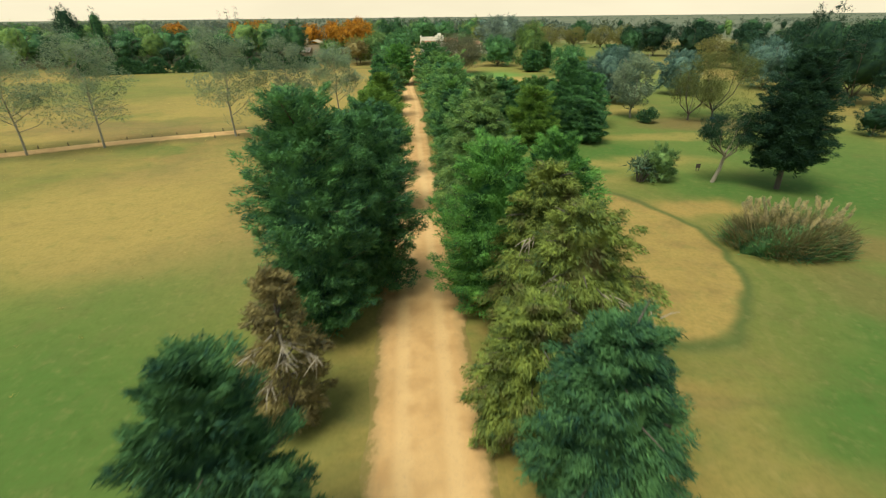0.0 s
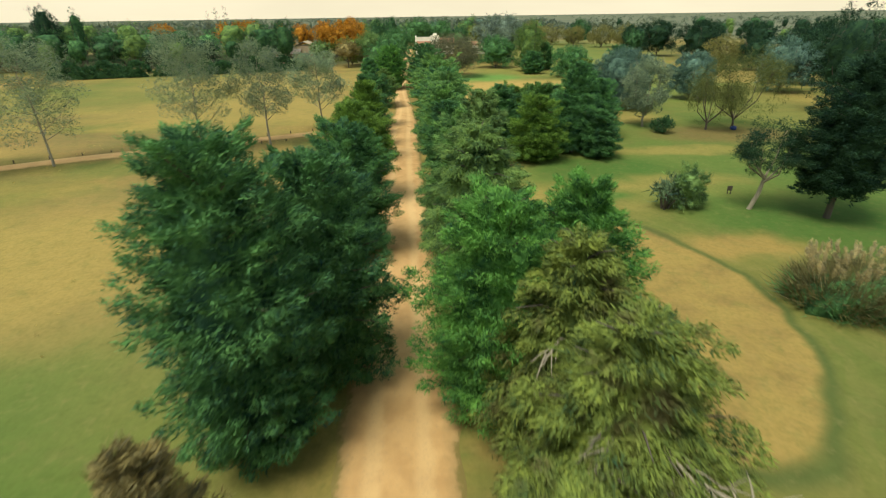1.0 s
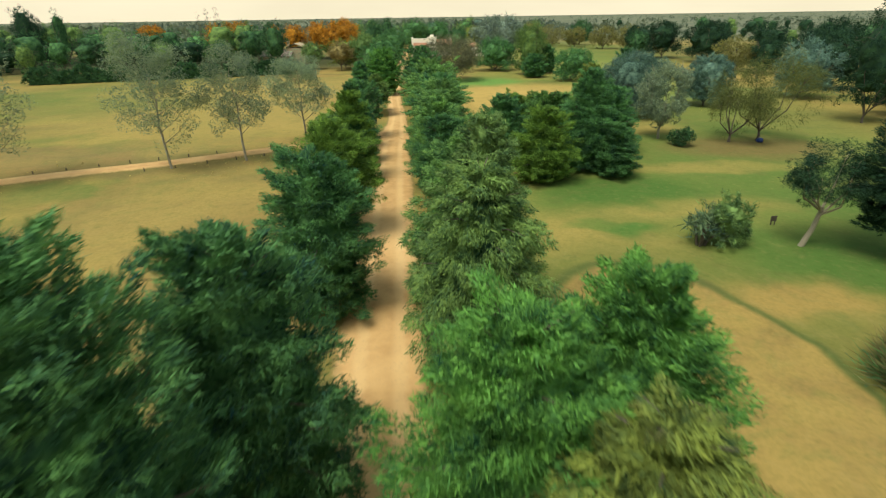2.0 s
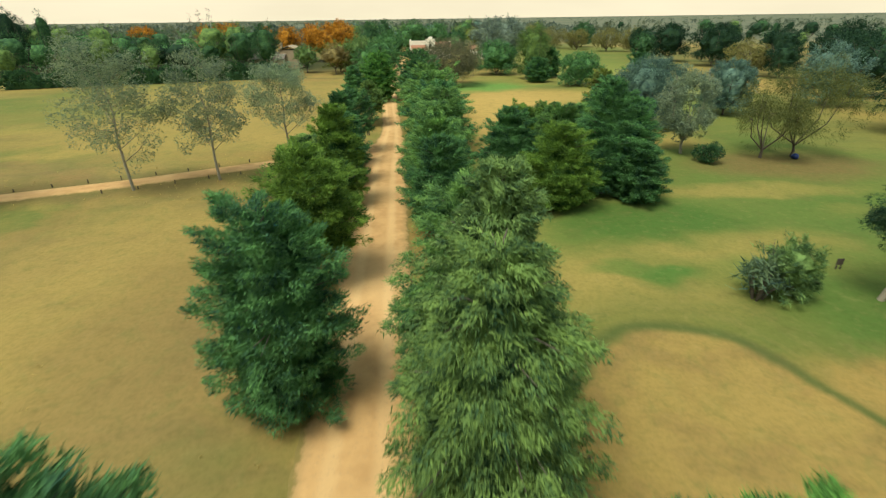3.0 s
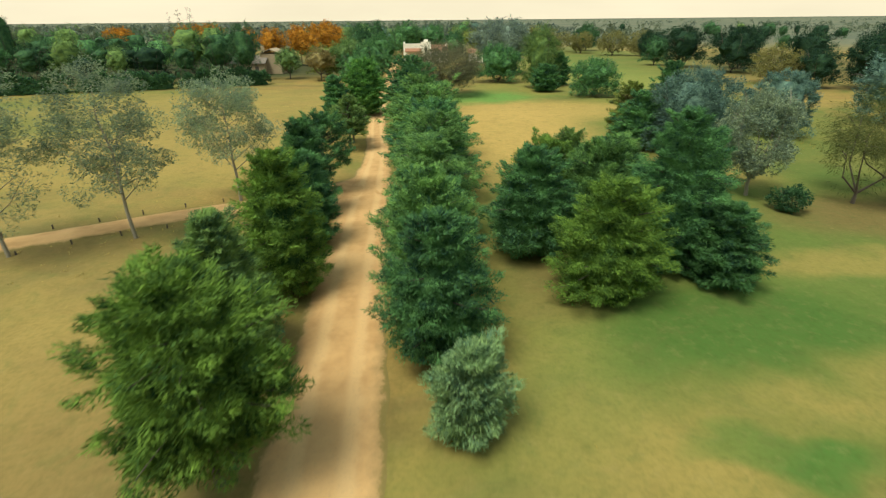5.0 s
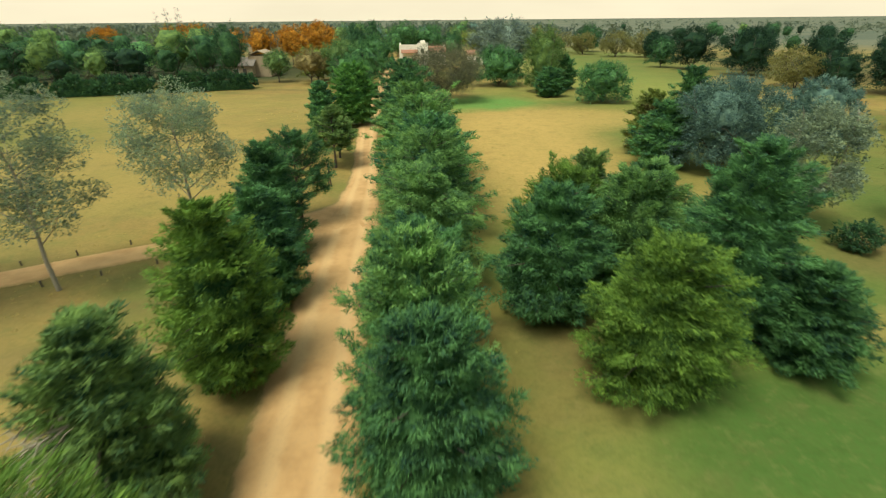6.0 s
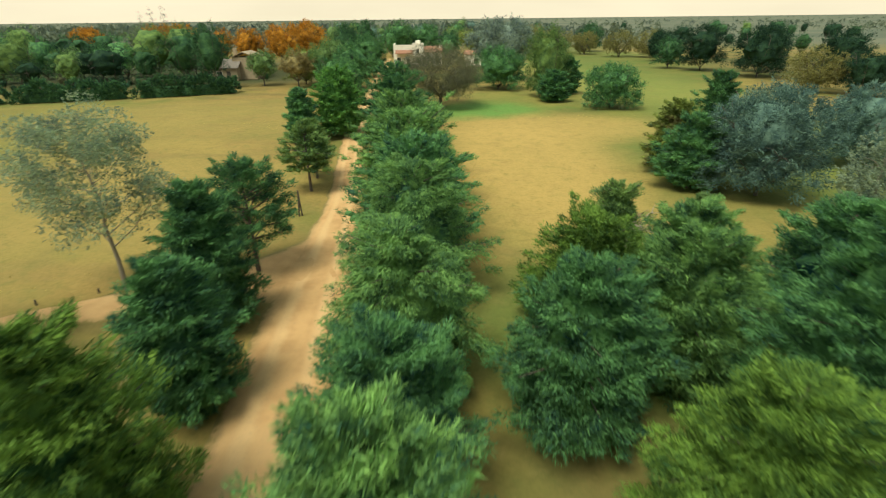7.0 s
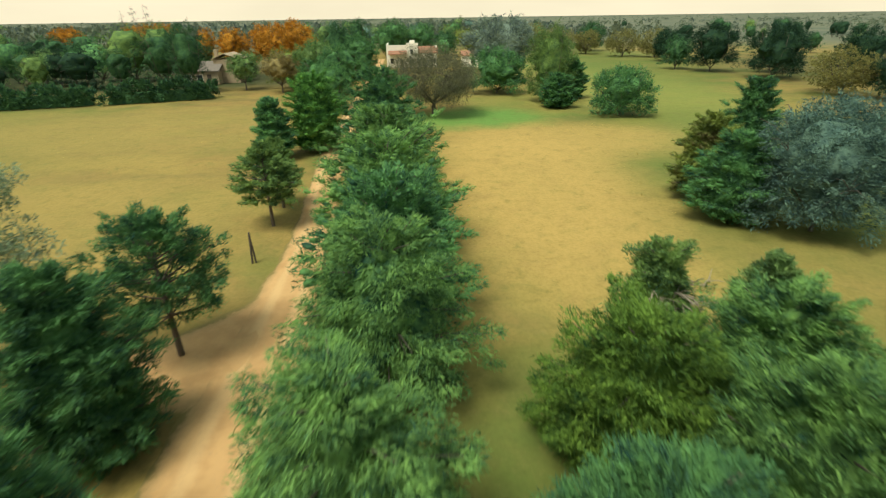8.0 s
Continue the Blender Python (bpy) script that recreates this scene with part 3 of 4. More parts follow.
def leader_of(rng, h, r, forks, clear, girth):
    """A straight leader with side branches that rise off it, and where their twigs end."""
    sway = rng.normal(0, 0.028 * h, (6, 2))
    t = np.linspace(0, 1, 6)
    axis = [(sway[i, 0] * t[i], sway[i, 1] * t[i], -0.1 + 0.97 * h * t[i]) for i in range(6)]
    tubes, ends = [tube(axis, girth * (1 - 0.93 * t), 8)], [np.array(axis[-1])]
    for i in range(forks):
        a = i * 2.4 + rng.uniform(-0.4, 0.4)
        z = clear + (0.93 * h - clear) * (i + rng.uniform(0, 1)) / forks
        d = np.array((math.cos(a), math.sin(a), rng.uniform(0.35, 0.9)))
        ln = r * (1.05 - 0.55 * (z - clear) / (h - clear)) * rng.uniform(0.7, 1.05)
        b = np.array((0, 0, z))
        g = girth * 0.4 * (1.05 - z / h)
        tip = b + d * ln + np.array((0, 0, 0.08 * ln))
        tubes.append(tube([b, b + d * ln * 0.5 - (0, 0, 0.05 * ln), tip], (g, g * 0.6, 0.008), 5))
        ends.append(tip)
        for _ in range(4):
            p = b + d * ln * rng.uniform(0.35, 0.95)
            e = p + unit(d + rng.normal(size=3) * 0.7) * r * rng.uniform(0.2, 0.4)
            tubes.append(tube([p, (p + e) / 2, e], (g * 0.35, g * 0.25, 0.005), 4))
            ends += [e, (p + e) / 2]
    return join(tubes), np.array(ends)


def broadleaf(x, y, h, r, leaves, label, seed, trunk_h=None, girth=0.16, sparse=1.0, size=0.4, blades=4, forks=6, hang=0.0, name="broadleaf_tree", mat=None, group="", stems=1, lean=0.0, clumps=70, core=True, flat=1.0, puff=1.0, width=0.2, dense=20, leader=False):
    """A broad-leaved tree: forked trunk and a crown of leaf clumps over an uneven round outline, with gaps."""
    rng = np.random.default_rng(seed)
    thing = stand(name, x, y, label, "tree", group)
    trunk_h = 0.25 * h if trunk_h is None else trunk_h
    (lv, lf), ends = limbs_of(rng, h, r, forks, trunk_h, girth, lean, 0.8, stems) if not leader else leader_of(rng, h, r, forks * 3, trunk_h, girth)
    child("trunk", mesh_tris("trunk", lv, [mat or BARK], lf), thing, "forked trunk and limbs")
    zc, hz = (trunk_h + h) / 2, (h - trunk_h) / 2 * 1.02
    d = unit(rng.normal(size=(clumps, 3)))
    C = d * np.array((r, r, hz)) * rng.uniform(0.72, 1.0, (clumps, 1)) * (1 + 0.12 * np.sin(3 * np.arctan2(d[:, 1], d[:, 0]) + seed))[:, None] + (lean * h * 0.5, 0, zc)
    if sparse < 0.9:
        C = np.concatenate([C[: int(clumps * (0.15 if leader else 0.4))], ends[rng.integers(0, len(ends), int(clumps * 0.8))]])
    mid = np.array((lean * h * 0.5, 0, zc))
    if core:
        # closed crown: rounded leafy clumps over its outline, a shaded mass within
        if trunk_h < 0.09 * h:
            below = np.clip(-(C[:, 2] - zc) / hz, 0, 0.95)
            C[:, 2] = np.where(below > 0, zc - hz * below ** 0.6, C[:, 2])
            C[:, :2] = mid[:2] + (C[:, :2] - mid[:2]) * (0.9 / np.sqrt(1 - below ** 2) * (below > 0) + (below == 0))[:, None]
        cr = puff * r * rng.uniform(0.13, 0.27, len(C))
        C = mid + (C - mid) * (1 - 0.55 * cr / r)[:, None]
        C[:, 2] = np.maximum(C[:, 2], cr * 0.7)
        A = unit(unit(C - mid) + np.array((0, 0, 0.35 - hang)) + 0.25 * rng.normal(size=C.shape))
        fine = np.clip(0.42 * cr, 0.16, None).mean() if size > 0.3 else size
        V, F = plumes(rng, C, A, cr * 1.05, cr * rng.uniform(0.75, 1.0, len(C)), cr * rng.uniform(0.6, 0.85, len(C)) * flat, int(dense * 3), fine, width * 0.72, 0.6, hang, 0.7, 0.3, 0, 0.3)
    else:
        per = int(dense * sparse) + 4
        cr = puff * r * rng.uniform(0.16, 0.30, len(C))
        q = rng.normal(size=(len(C), per, 3))
        q = unit(q) * rng.uniform(0.45, 1.0, (len(C), per, 1)) ** 0.5
        P = (C[:, None] + q * cr[:, None, None] * np.array((1.15, 1.15, 0.8 * flat))).reshape(-1, 3)
        D = unit(q.reshape(-1, 3) + unit(P - mid) * 0.6 + (0, 0, 0.25 - hang))
        P[:, 2] = np.maximum(P[:, 2], 0.1)
        V = sprays(rng, P, D, size * rng.uniform(0.7, 1.2, len(P)), blades, 0.7, width, hang)
        F = np.arange(len(V)).reshape(-1, 3)
    child("crown", mesh_tris("crown", V, [FOL[leaves]], F), thing)
    if core:
        zs = np.linspace(-0.85, 0.85, 9)
        prof = [(0.55 * r * math.sqrt(1 - q * q), zc + q * hz * 0.69) for q in zs]
        cv, cf = lathe(rng, prof, 14, 0.16)
        cv[:, 0] += lean * h * 0.5
        child("inner_crown", mesh_tris("inner_crown", cv, [FOL[leaves]], cf), thing)
    return thing


# ---- ground, road, side path ----
def ground_sheet():
    """One sheet to the horizon, close-meshed where the camera flies, with slight hollows."""
    def steps(inner, step, far):
        a = list(np.arange(-inner, inner + 0.1, step))
        d, x = step, inner
        while x < far:
            d *= 1.5
            x += d
            a = [-x] + a + [x]
        return np.array(a)
    xs, ys = steps(70, 1.4, 4200), steps(100, 1.4, 4200) + 80
    X, Y = np.meshgrid(xs, ys)
    rng = np.random.default_rng(3)
    Z = np.zeros_like(X)
    for _ in range(14):
        k, a, ph = rng.uniform(0.08, 0.9), rng.uniform(0, 6.28), rng.uniform(0, 6.28)
        Z += np.sin(k * (X * np.cos(a) + Y * np.sin(a)) + ph) / 14
    Z = -0.06 + 0.05 * Z
    Z = np.where((np.abs(X) > 71) | (Y > 181) | (Y < -21), -0.06, Z)
    n, m = X.shape
    V = np.stack([X, Y, Z], -1).reshape(-1, 3)
    i = (np.arange(n - 1)[:, None] * m + np.arange(m - 1)).ravel()
    F = np.concatenate([np.stack([i, i + 1, i + m + 1], 1), np.stack([i, i + m + 1, i + m], 1)])
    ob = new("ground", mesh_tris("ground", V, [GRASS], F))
    ob.data.polygons.foreach_set("use_smooth", [True] * len(ob.data.polygons))
    return tagged(ob, "dry golden meadow grass with green lawn patches", "grass", kind="structure")


ground_sheet()


def ribbon(name, mat, centre, half, length, label, seed, z=0.012):
    """A track of packed sand along centre(s), with ragged edges, a low crown and UVs across and along it."""
    rng = np.random.default_rng(seed)
    n, across = int(length / 0.5), 10
    V, UV = [], []
    wob = np.convolve(rng.normal(0, 0.5, (n + 1) * 2), np.ones(5) / 5, "same")
    for i in range(n + 1):
        s = i / n
        c, c2 = np.array(centre(s)), np.array(centre(min(1, s + 1e-3) if s < 1 else s - 1e-3))
        d = (c2 - c) if s < 1 else (c - c2)
        d = d / np.linalg.norm(d)
        nrm = np.array((d[1], -d[0]))
        for k in range(across + 1):
            q = k / across * 2 - 1
            w = half(s) + (wob[2 * i + (k == across)] if abs(q) == 1 else 0) * 0.35
            hgt = z + 0.05 * (1 - q * q) - 0.018 * math.exp(-((abs(q) - 0.42) / 0.14) ** 2) - (0.07 if abs(q) == 1 else 0)
            V.append((*(c + nrm * q * w), hgt))
            UV.append((k / across, s * length))
    F = []
    for i in range(n):
        for k in range(across):
            a = i * (across + 1) + k
            F += [(a, a + 1, a + across + 2), (a, a + across + 2, a + across + 1)]
    me = mesh_tris(name, V, [mat], F)
    lay = me.uv_layers.new(name="UVMap")
    lay.data.foreach_set("uv", np.array(UV, dtype=np.float32)[np.array(F).ravel()].ravel())
    me.polygons.foreach_set("use_smooth", [True] * len(me.polygons))
    return tagged(new(name, me), label, "road", kind="structure")


ROAD_LINE = ((-30, 10, 66, 76, 84, 97, 110, 240), (2.2, -0.43, -4.1, -4.4, -4.7, -6.2, -7.3, -12.0))


def road_centre(s):
    y = -30 + s * 260
    return (float(np.mean(np.interp(y + np.linspace(-5, 5, 11), *ROAD_LINE))), y)


def path_centre(s):
    x = -75 + s * 71.2
    return (x, 71.6 - 0.42 * (-5 - x) - 0.0014 * (x + 5) ** 2 + 0.3 * math.sin(x * 0.3))


ribbon("road", SAND, road_centre, lambda s: 2.1 - 0.75 * min(1.0, max(0.0, (-30 + s * 260 - 70) / 12)), 260, "pale packed sand track between rows of conifers", 1)
ribbon("path", SAND_PATH, path_centre, lambda s: 1.35 + 3.6 * max(0.0, (s - 0.88) / 0.12) ** 1.6, 80, "narrow sandy side path across the meadow", 2, 0.004)


# ---- conifers of the two rows ----
LEFT, RIGHT = "conifers along the left of the track", "conifers along the right of the track"
conifer(-4.5, 6.8, 7.5, 2.4, "teal", "dense green conifer beside the sand track", 11, group=LEFT, near=1.1)
conifer(-5.3, 13.2, 5.9, 1.7, "brown", "half-dead brown conifer between green neighbours", 12, group=LEFT, fullness=0.6, dead=5, boughs=90, core=0, droop=0.1)
conifer(-5.4, 18.6, 10.1, 2.8, "deep", "tall dark green conifer at the track", 13, near=1.2, group=LEFT, boughs=130, belly=0.55, tip=0.42)
conifer(-3.8, 22.4, 8.7, 3.0, "deep", "broad dark green conifer overhanging the track", 14, near=1.2, group=LEFT, boughs=115, belly=0.45, tip=0.5)
conifer(-4.7, 33.9, 7.3, 3.2, "deep", "bushy blue-green conifer with flat tiered boughs", 15, near=1.2, group=LEFT, boughs=110, rise=0.14, belly=0.45, tip=0.45)
conifer(-5.6, 43.0, 6.8, 3.15, "lime", "yellow-green conifer with open tiered boughs and bare lower trunk", 16, group=LEFT, rise=0.12, belly=0.48, tip=0.45, z_bare=1.6, boughs=92)
conifer(-7.1, 48.9, 6.3, 2.5, "moss", "grey-green conifer with a thinning dead crown", 17, group=LEFT, fullness=0.8, dead=8)
conifer(-6.4, 54.6, 7.3, 2.8, "lime", "upright yellow-green conifer at the track", 18, group=LEFT)
conifer(-6.7, 60.5, 5.8, 2.3, "deep", "dark green conifer between lighter ones", 25, group=LEFT)
conifer(-7.9, 66.0, 6.6, 2.6, "deep", "blue-green conifer near the side path", 19, group=LEFT)
conifer(-7.7, 71.2, 5.9, 2.9, "deep", "spreading pine with bare leaning lower limbs", 20, name="pine_tree", group=LEFT, z_bare=1.9, belly=0.3, tip=0.5, rise=0.3, boughs=60, core=0, fullness=0.85)
conifer(-7.8, 85.6, 5.4, 2.5, "moss", "small pine on a bare crooked trunk", 21, group=LEFT, z_bare=1.7, belly=0.25, name="pine_tree", fullness=0.8, tip=0.6, boughs=55, rise=0.12, core=0, near=0.8)
conifer(-8.0, 89.2, 4.9, 2.0, "moss", "small pine on a bare trunk behind another", 22, group=LEFT, z_bare=1.5, belly=0.25, name="pine_tree", fullness=0.8, boughs=50, core=0, near=0.8)
conifer(-12.4, 103.5, 5.6, 2.5, "deep", "dark slender conifer beside a round one", 23, group=LEFT, near=0.8)
conifer(-8.8, 106.8, 7.1, 4.1, "bright", "large rounded green conifer at the track", 24, group=LEFT, belly=0.42, tip=0.45, boughs=122, near=0.8)
conifer(4.3, 9.6, 6.2, 2.8, "teal", "dark green conifer beside the sand track", 31, group=RIGHT, droop=0.2, rise=0.25, near=1.1)
conifer(2.8, 12.4, 5.2, 2.4, "olive", "low olive conifer with thin drooping twigs", 30, group=RIGHT, droop=0.25, rise=0.25, fullness=0.7)
conifer(4.8, 15.4, 6.9, 3.4, "olive", "olive weeping conifer with bare dead branches", 32, group=RIGHT, droop=0.28, rise=0.25, dead=12, fullness=0.85, boughs=94)
conifer(4.2, 18.4, 7.6, 2.8, "olive", "olive weeping conifer with sparse crown", 33, group=RIGHT, droop=0.28, rise=0.25, dead=4)
conifer(2.5, 20.6, 7.8, 3.3, "bright", "bright green conifer overhanging the track", 34, near=1.2, group=RIGHT, boughs=104, belly=0.42, tip=0.5)
conifer(5.4, 22.3, 7.7, 2.9, "bright", "bright green bushy conifer in the row", 35, near=1.2, group=RIGHT, boughs=98, belly=0.40, tip=0.5)
conifer(2.3, 29.2, 8.2, 3.4, "moss", "grey-green weeping conifer in the row", 36, near=1.2, group=RIGHT, droop=0.3, rise=0.3, boughs=104)
conifer(2.6, 31.5, 9.4, 3.1, "grey", "tall blue-green conifer with a pointed crown", 37, near=1.2, group=RIGHT, droop=0.2, boughs=112, rise=0.28, tip=0.62)
conifer(2.0, 34.0, 8.0, 3.6, "green", "tall pointed blue-green conifer close behind another", 29, near=1.2, group=RIGHT, droop=0.15, boughs=104, rise=0.25, tip=0.62)
conifer(2.2, 44.8, 3.3, 1.7, "pine", "small young light grey-green pine", 38, group=RIGHT, boughs=46, rise=0.3, belly=0.4, tip=0.42)
conifer(1.2, 49.0, 6.2, 2.7, "deep", "dark green conifer beside the track", 39, group=RIGHT, boughs=92)
conifer(0.8, 52.3, 6.9, 2.7, "green", "green conifer with bright upright tips", 28, group=RIGHT, boughs=92, belly=0.35, rise=0.35)
conifer(0.9, 57.0, 5.3, 2.8, "deep", "green conifer close to its neighbours", 40, near=1.2, group=RIGHT, boughs=84, rise=0.3)
conifer(0.9, 61.8, 6.1, 3.7, "green", "green conifer with drooping boughs", 41, near=1.2, group=RIGHT, rise=0.3, droop=0.2, boughs=88)
conifer(1.3, 69.0, 6.2, 4.2, "green", "green conifer with a loose crown", 42, group=RIGHT, rise=0.3, droop=0.16, boughs=88)
conifer(1.2, 75.0, 6.0, 4.7, "deep", "dark green conifer in a dense row", 43, group=RIGHT, near=0.8)
conifer(0.7, 80.8, 6.5, 5.0, "green", "light green conifer in a dense row", 44, group=RIGHT, rise=0.25, droop=0.1, near=0.8)
conifer(0.0, 88.4, 6.8, 5.1, "green", "broad green conifer in a dense row", 45, group=RIGHT, boughs=96, near=0.8, tip=0.62)
conifer(-0.7, 97.0, 5.2, 4.6, "deep", "dark green conifer set close in the row", 46, group=RIGHT, near=0.8)
conifer(-2.2, 111.0, 7.3, 5.4, "deep", "large pointed green conifer at the row's end", 47, group=RIGHT, boughs=120, near=0.8, tip=0.62)

# ---- clump and single trees on the lawn ----
CLUMP = "trees of the clump on the lawn"
conifer(6.8, 59.2, 6.0, 3.2, "deep", "dark low conifer at the clump's edge", 51, group=CLUMP, rise=0.1)
conifer(9.6, 53.9, 5.7, 3.3, "lime", "round yellow-green conifer on the lawn", 52, near=1.2, group=CLUMP, belly=0.3, rise=0.08, tip=0.46, boughs=96)
conifer(14.1, 57.0, 8.4, 3.1, "deep", "tall dark green conifer in a clump", 53, near=1.2, group=CLUMP, boughs=106, belly=0.32)
conifer(16.2, 55.0, 4.1, 2.5, "deep", "low spreading green conifer under a taller one", 54, group=CLUMP, rise=0.06)
conifer(11.4, 61.4, 5.8, 3.6, "green", "green conifer in the middle of a clump", 55, group=CLUMP)
conifer(8.9, 64.8, 5.1, 3.6, "lime", "light green conifer behind the clump's edge", 48, group=CLUMP, rise=0.1)
conifer(13.8, 66.0, 5.0, 3.6, "green", "green spreading conifer among others", 49, group=CLUMP, rise=0.1)
conifer(18.4, 63.6, 5.8, 3.6, "deep", "dark green conifer on the clump's far side", 50, group=CLUMP)
conifer(16.7, 70.8, 3.9, 1.9, "grey", "small pale blue-green pine", 56, group=CLUMP, boughs=60, name="pine_tree")
conifer(11.9, 70.6, 4.8, 2.4, "moss", "thin brownish conifer with a bare top", 57, group=CLUMP, fullness=0.65, boughs=60, dead=9)
conifer(23.7, 89.4, 6.0, 2.8, "olive", "olive brown conifer beside dark evergreens", 58, group=CLUMP, rise=0.1, near=0.8)
conifer(23.2, 84.6, 5.6, 3.2, "deep", "broad dark evergreen in front of grey gums", 59, group=CLUMP, rise=0.1, near=0.8)
conifer(31.0, 96.0, 7.6, 3.0, "deep", "dark evergreen behind a grey gum", 60, group=CLUMP, near=0.8)
broadleaf(27.6, 82.4, 8.4, 4.7, "blue", "dense round grey-blue gum tree", 61, trunk_h=0.6, clumps=300, size=0.25, blades=4, dense=46, puff=0.9, group=CLUMP)
broadleaf(41.5, 90.0, 7.4, 4.0, "blue", "round grey-blue gum tree in shade", 62, trunk_h=0.6, clumps=255, size=0.28, blades=4, dense=30, puff=0.8, group=CLUMP)
broadleaf(26.0, 69.0, 8.0, 2.5, "silver", "upright grey-green gum with a pale trunk", 63, trunk_h=1.6, clumps=110, size=0.2, dense=70, core=False, mat=PALE_BARK, group=CLUMP)
broadleaf(26.9, 65.4, 1.7, 1.2, "teal", "small grey-green shrub on the lawn", 64, trunk_h=0.2, girth=0.05, clumps=45, size=0.22, name="shrub", core=False)


def bare_willow(x, y, h, r, seed, label, leaves="yellow", sparse=0.45, stems=2, trunk_h=1.2, clumps=75, girth=0.16, width=0.035, **more):
    return broadleaf(x, y, h, r, leaves, label, seed, trunk_h=trunk_h, sparse=sparse, size=0.5, blades=7, forks=6, hang=0.35, name="willow_tree", stems=stems, clumps=clumps, core=False, girth=girth, width=width, **more)


bare_willow(32.9, 66.8, 7.4, 2.7, 71, "half-bare yellowing willow on the lawn", "yellow", 0.16, 1, 1.0, 90)
bare_willow(36.2, 67.2, 8.4, 4.5, 72, "tall yellow-olive willow with bare limbs", "yellow", 0.62, 1, 1.5, 170)
bare_willow(4.0, 126.9, 8.4, 5.7, 73, "bare grey-brown round tree on a forked trunk", "twig", 0.95, 1, 2.1, 240, 0.36, dense=44)
broadleaf(22.9, 40.1, 6.4, 2.0, "dusk", "thin leaning tree with peeling bark and sparse crown", 74, trunk_h=2.6, sparse=0.75, lean=0.22, core=False, clumps=80, size=0.24, width=0.07, hang=0.45, girth=0.17, dense=70, mat=DEAD_WOOD)
conifer(27.2, 38.2, 9.7, 3.7, "dusk", "tall dark evergreen with a bare lower trunk", 75, z_bare=1.5, belly=0.42, boughs=165, tip=0.46, droop=0.06, rise=0.3)
broadleaf(18.5, 40.9, 2.9, 1.8, "grey", "round grey-green shrub beside a yucca", 76, trunk_h=0.2, girth=0.06, clumps=90, size=0.3, name="shrub", width=0.12)


def yucca(x, y, heads, seed):
    """Stiff-leaved yucca: short stems, each ending in a burst of sword leaves, every head a part of its own."""
    rng = np.random.default_rng(seed)
    t = stand("yucca", x, y, "spiky blue-green yucca clump on the lawn", "shrub")
    for k in range(heads):
        a, q = k * 2.4, 0.9 * math.sqrt((k + 0.5) / heads)
        foot, top = np.array((0.35 * q * math.cos(a), 0.35 * q * math.sin(a), -0.05)), np.array((q * math.cos(a), q * math.sin(a), rng.uniform(0.6, 2.0)))
        D = unit(rng.normal(size=(60, 3)) + (0, 0, 0.55))
        V = sprays(rng, np.repeat(top[None], 60, 0), D, 0.85, 1, 0.1, 0.05)
        stem = tube([foot, (foot + top) / 2 + (0, 0, 0.1), top], (0.07, 0.06, 0.05), 6)
        head = child("leaf_head", mesh_tris("leaf_head", V, [FOL["yucca"]]), t)
        child("stem", mesh_tris("stem", *swap(stem, BARK)), head, "short woody stem")


yucca(16.9, 40.5, 9, 77)

# ---- silver poplars along the side path ----
POPLAR = "silver poplars along the side path"
for k, (x, y, h, r) in enumerate(((-51.0, 49.0, 10.5, 4.2), (-44.0, 51.6, 10.3, 4.0), (-37.6, 54.6, 10.9, 4.1), (-24.9, 59.8, 10.9, 3.7), (-18.6, 62.4, 10.0, 3.3), (-14.2, 69.6, 9.0, 3.2))):
    broadleaf(x, y, h, r, "poplar", "thin silver poplar with open grey-green crown", 81 + k, trunk_h=2.3, sparse=0.5, mat=PALE_BARK, core=False, clumps=120, size=0.15, name="poplar_tree", group=POPLAR, girth=0.13, blades=3, forks=8, width=0.24, puff=1.0, dense=185, leader=True)


# ---- middle distance ----
broadleaf(22.8, 136.5, 11.6, 4.6, "moss", "tall rounded columnar pine", 101, trunk_h=0.4, clumps=315, size=0.28, blades=3, dense=26, puff=0.95, name="pine_tree")
conifer(22.9, 130.6, 4.4, 3.2, "deep", "small dark blue-green spruce below a pine", 102, near=0.5)
conifer(27.5, 140.0, 6.0, 3.0, "deep", "dark evergreen behind a tall pine", 103, near=0.5)
broadleaf(30.2, 124.0, 6.2, 4.7, "deep", "round dense green tree on the lawn", 104, trunk_h=0.3, clumps=195, size=0.5, blades=3)
broadleaf(15.9, 147.5, 7.5, 5.9, "deep", "dark round evergreen beside the lawn", 105, trunk_h=0.4, clumps=165, size=0.55, blades=3)
broadleaf(18.8, 164.0, 13.2, 7.8, "gum", "large blue-grey gum tree", 106, trunk_h=1.2, clumps=225, size=0.7, blades=3)
broadleaf(-41.8, 154.5, 12.8, 3.9, "teal", "tall dark rounded tree above a hedge", 107, trunk_h=1.5, clumps=150, size=0.6, blades=3)
for k, (x, y, h, r, c) in enumerate(((-27.9, 178.0, 12.2, 6.6, "orange"), (-39.0, 196.0, 11.6, 5.0, "orange"), (-46.4, 192.0, 11.2, 4.3, "orange"), (-55.0, 197.0, 11.4, 2.9, "orange"), (-67.0, 197.0, 12.0, 6.2, "orange"), (-78.0, 206.0, 11.8, 4.0, "orange"), (-118.0, 240.0, 11.0, 6.0, "orange"))):
    broadleaf(x, y, h, r, c, "autumn tree with glowing orange leaves" if c == "orange" else "olive tree among autumn trees", 111 + k, clumps=165, size=0.6, blades=3, group="orange autumn trees")
broadleaf(-24.6, 153.5, 7.0, 4.0, "brown", "half-bare brownish tree at the field's end", 121, sparse=0.7, clumps=120, size=0.5, blades=3)
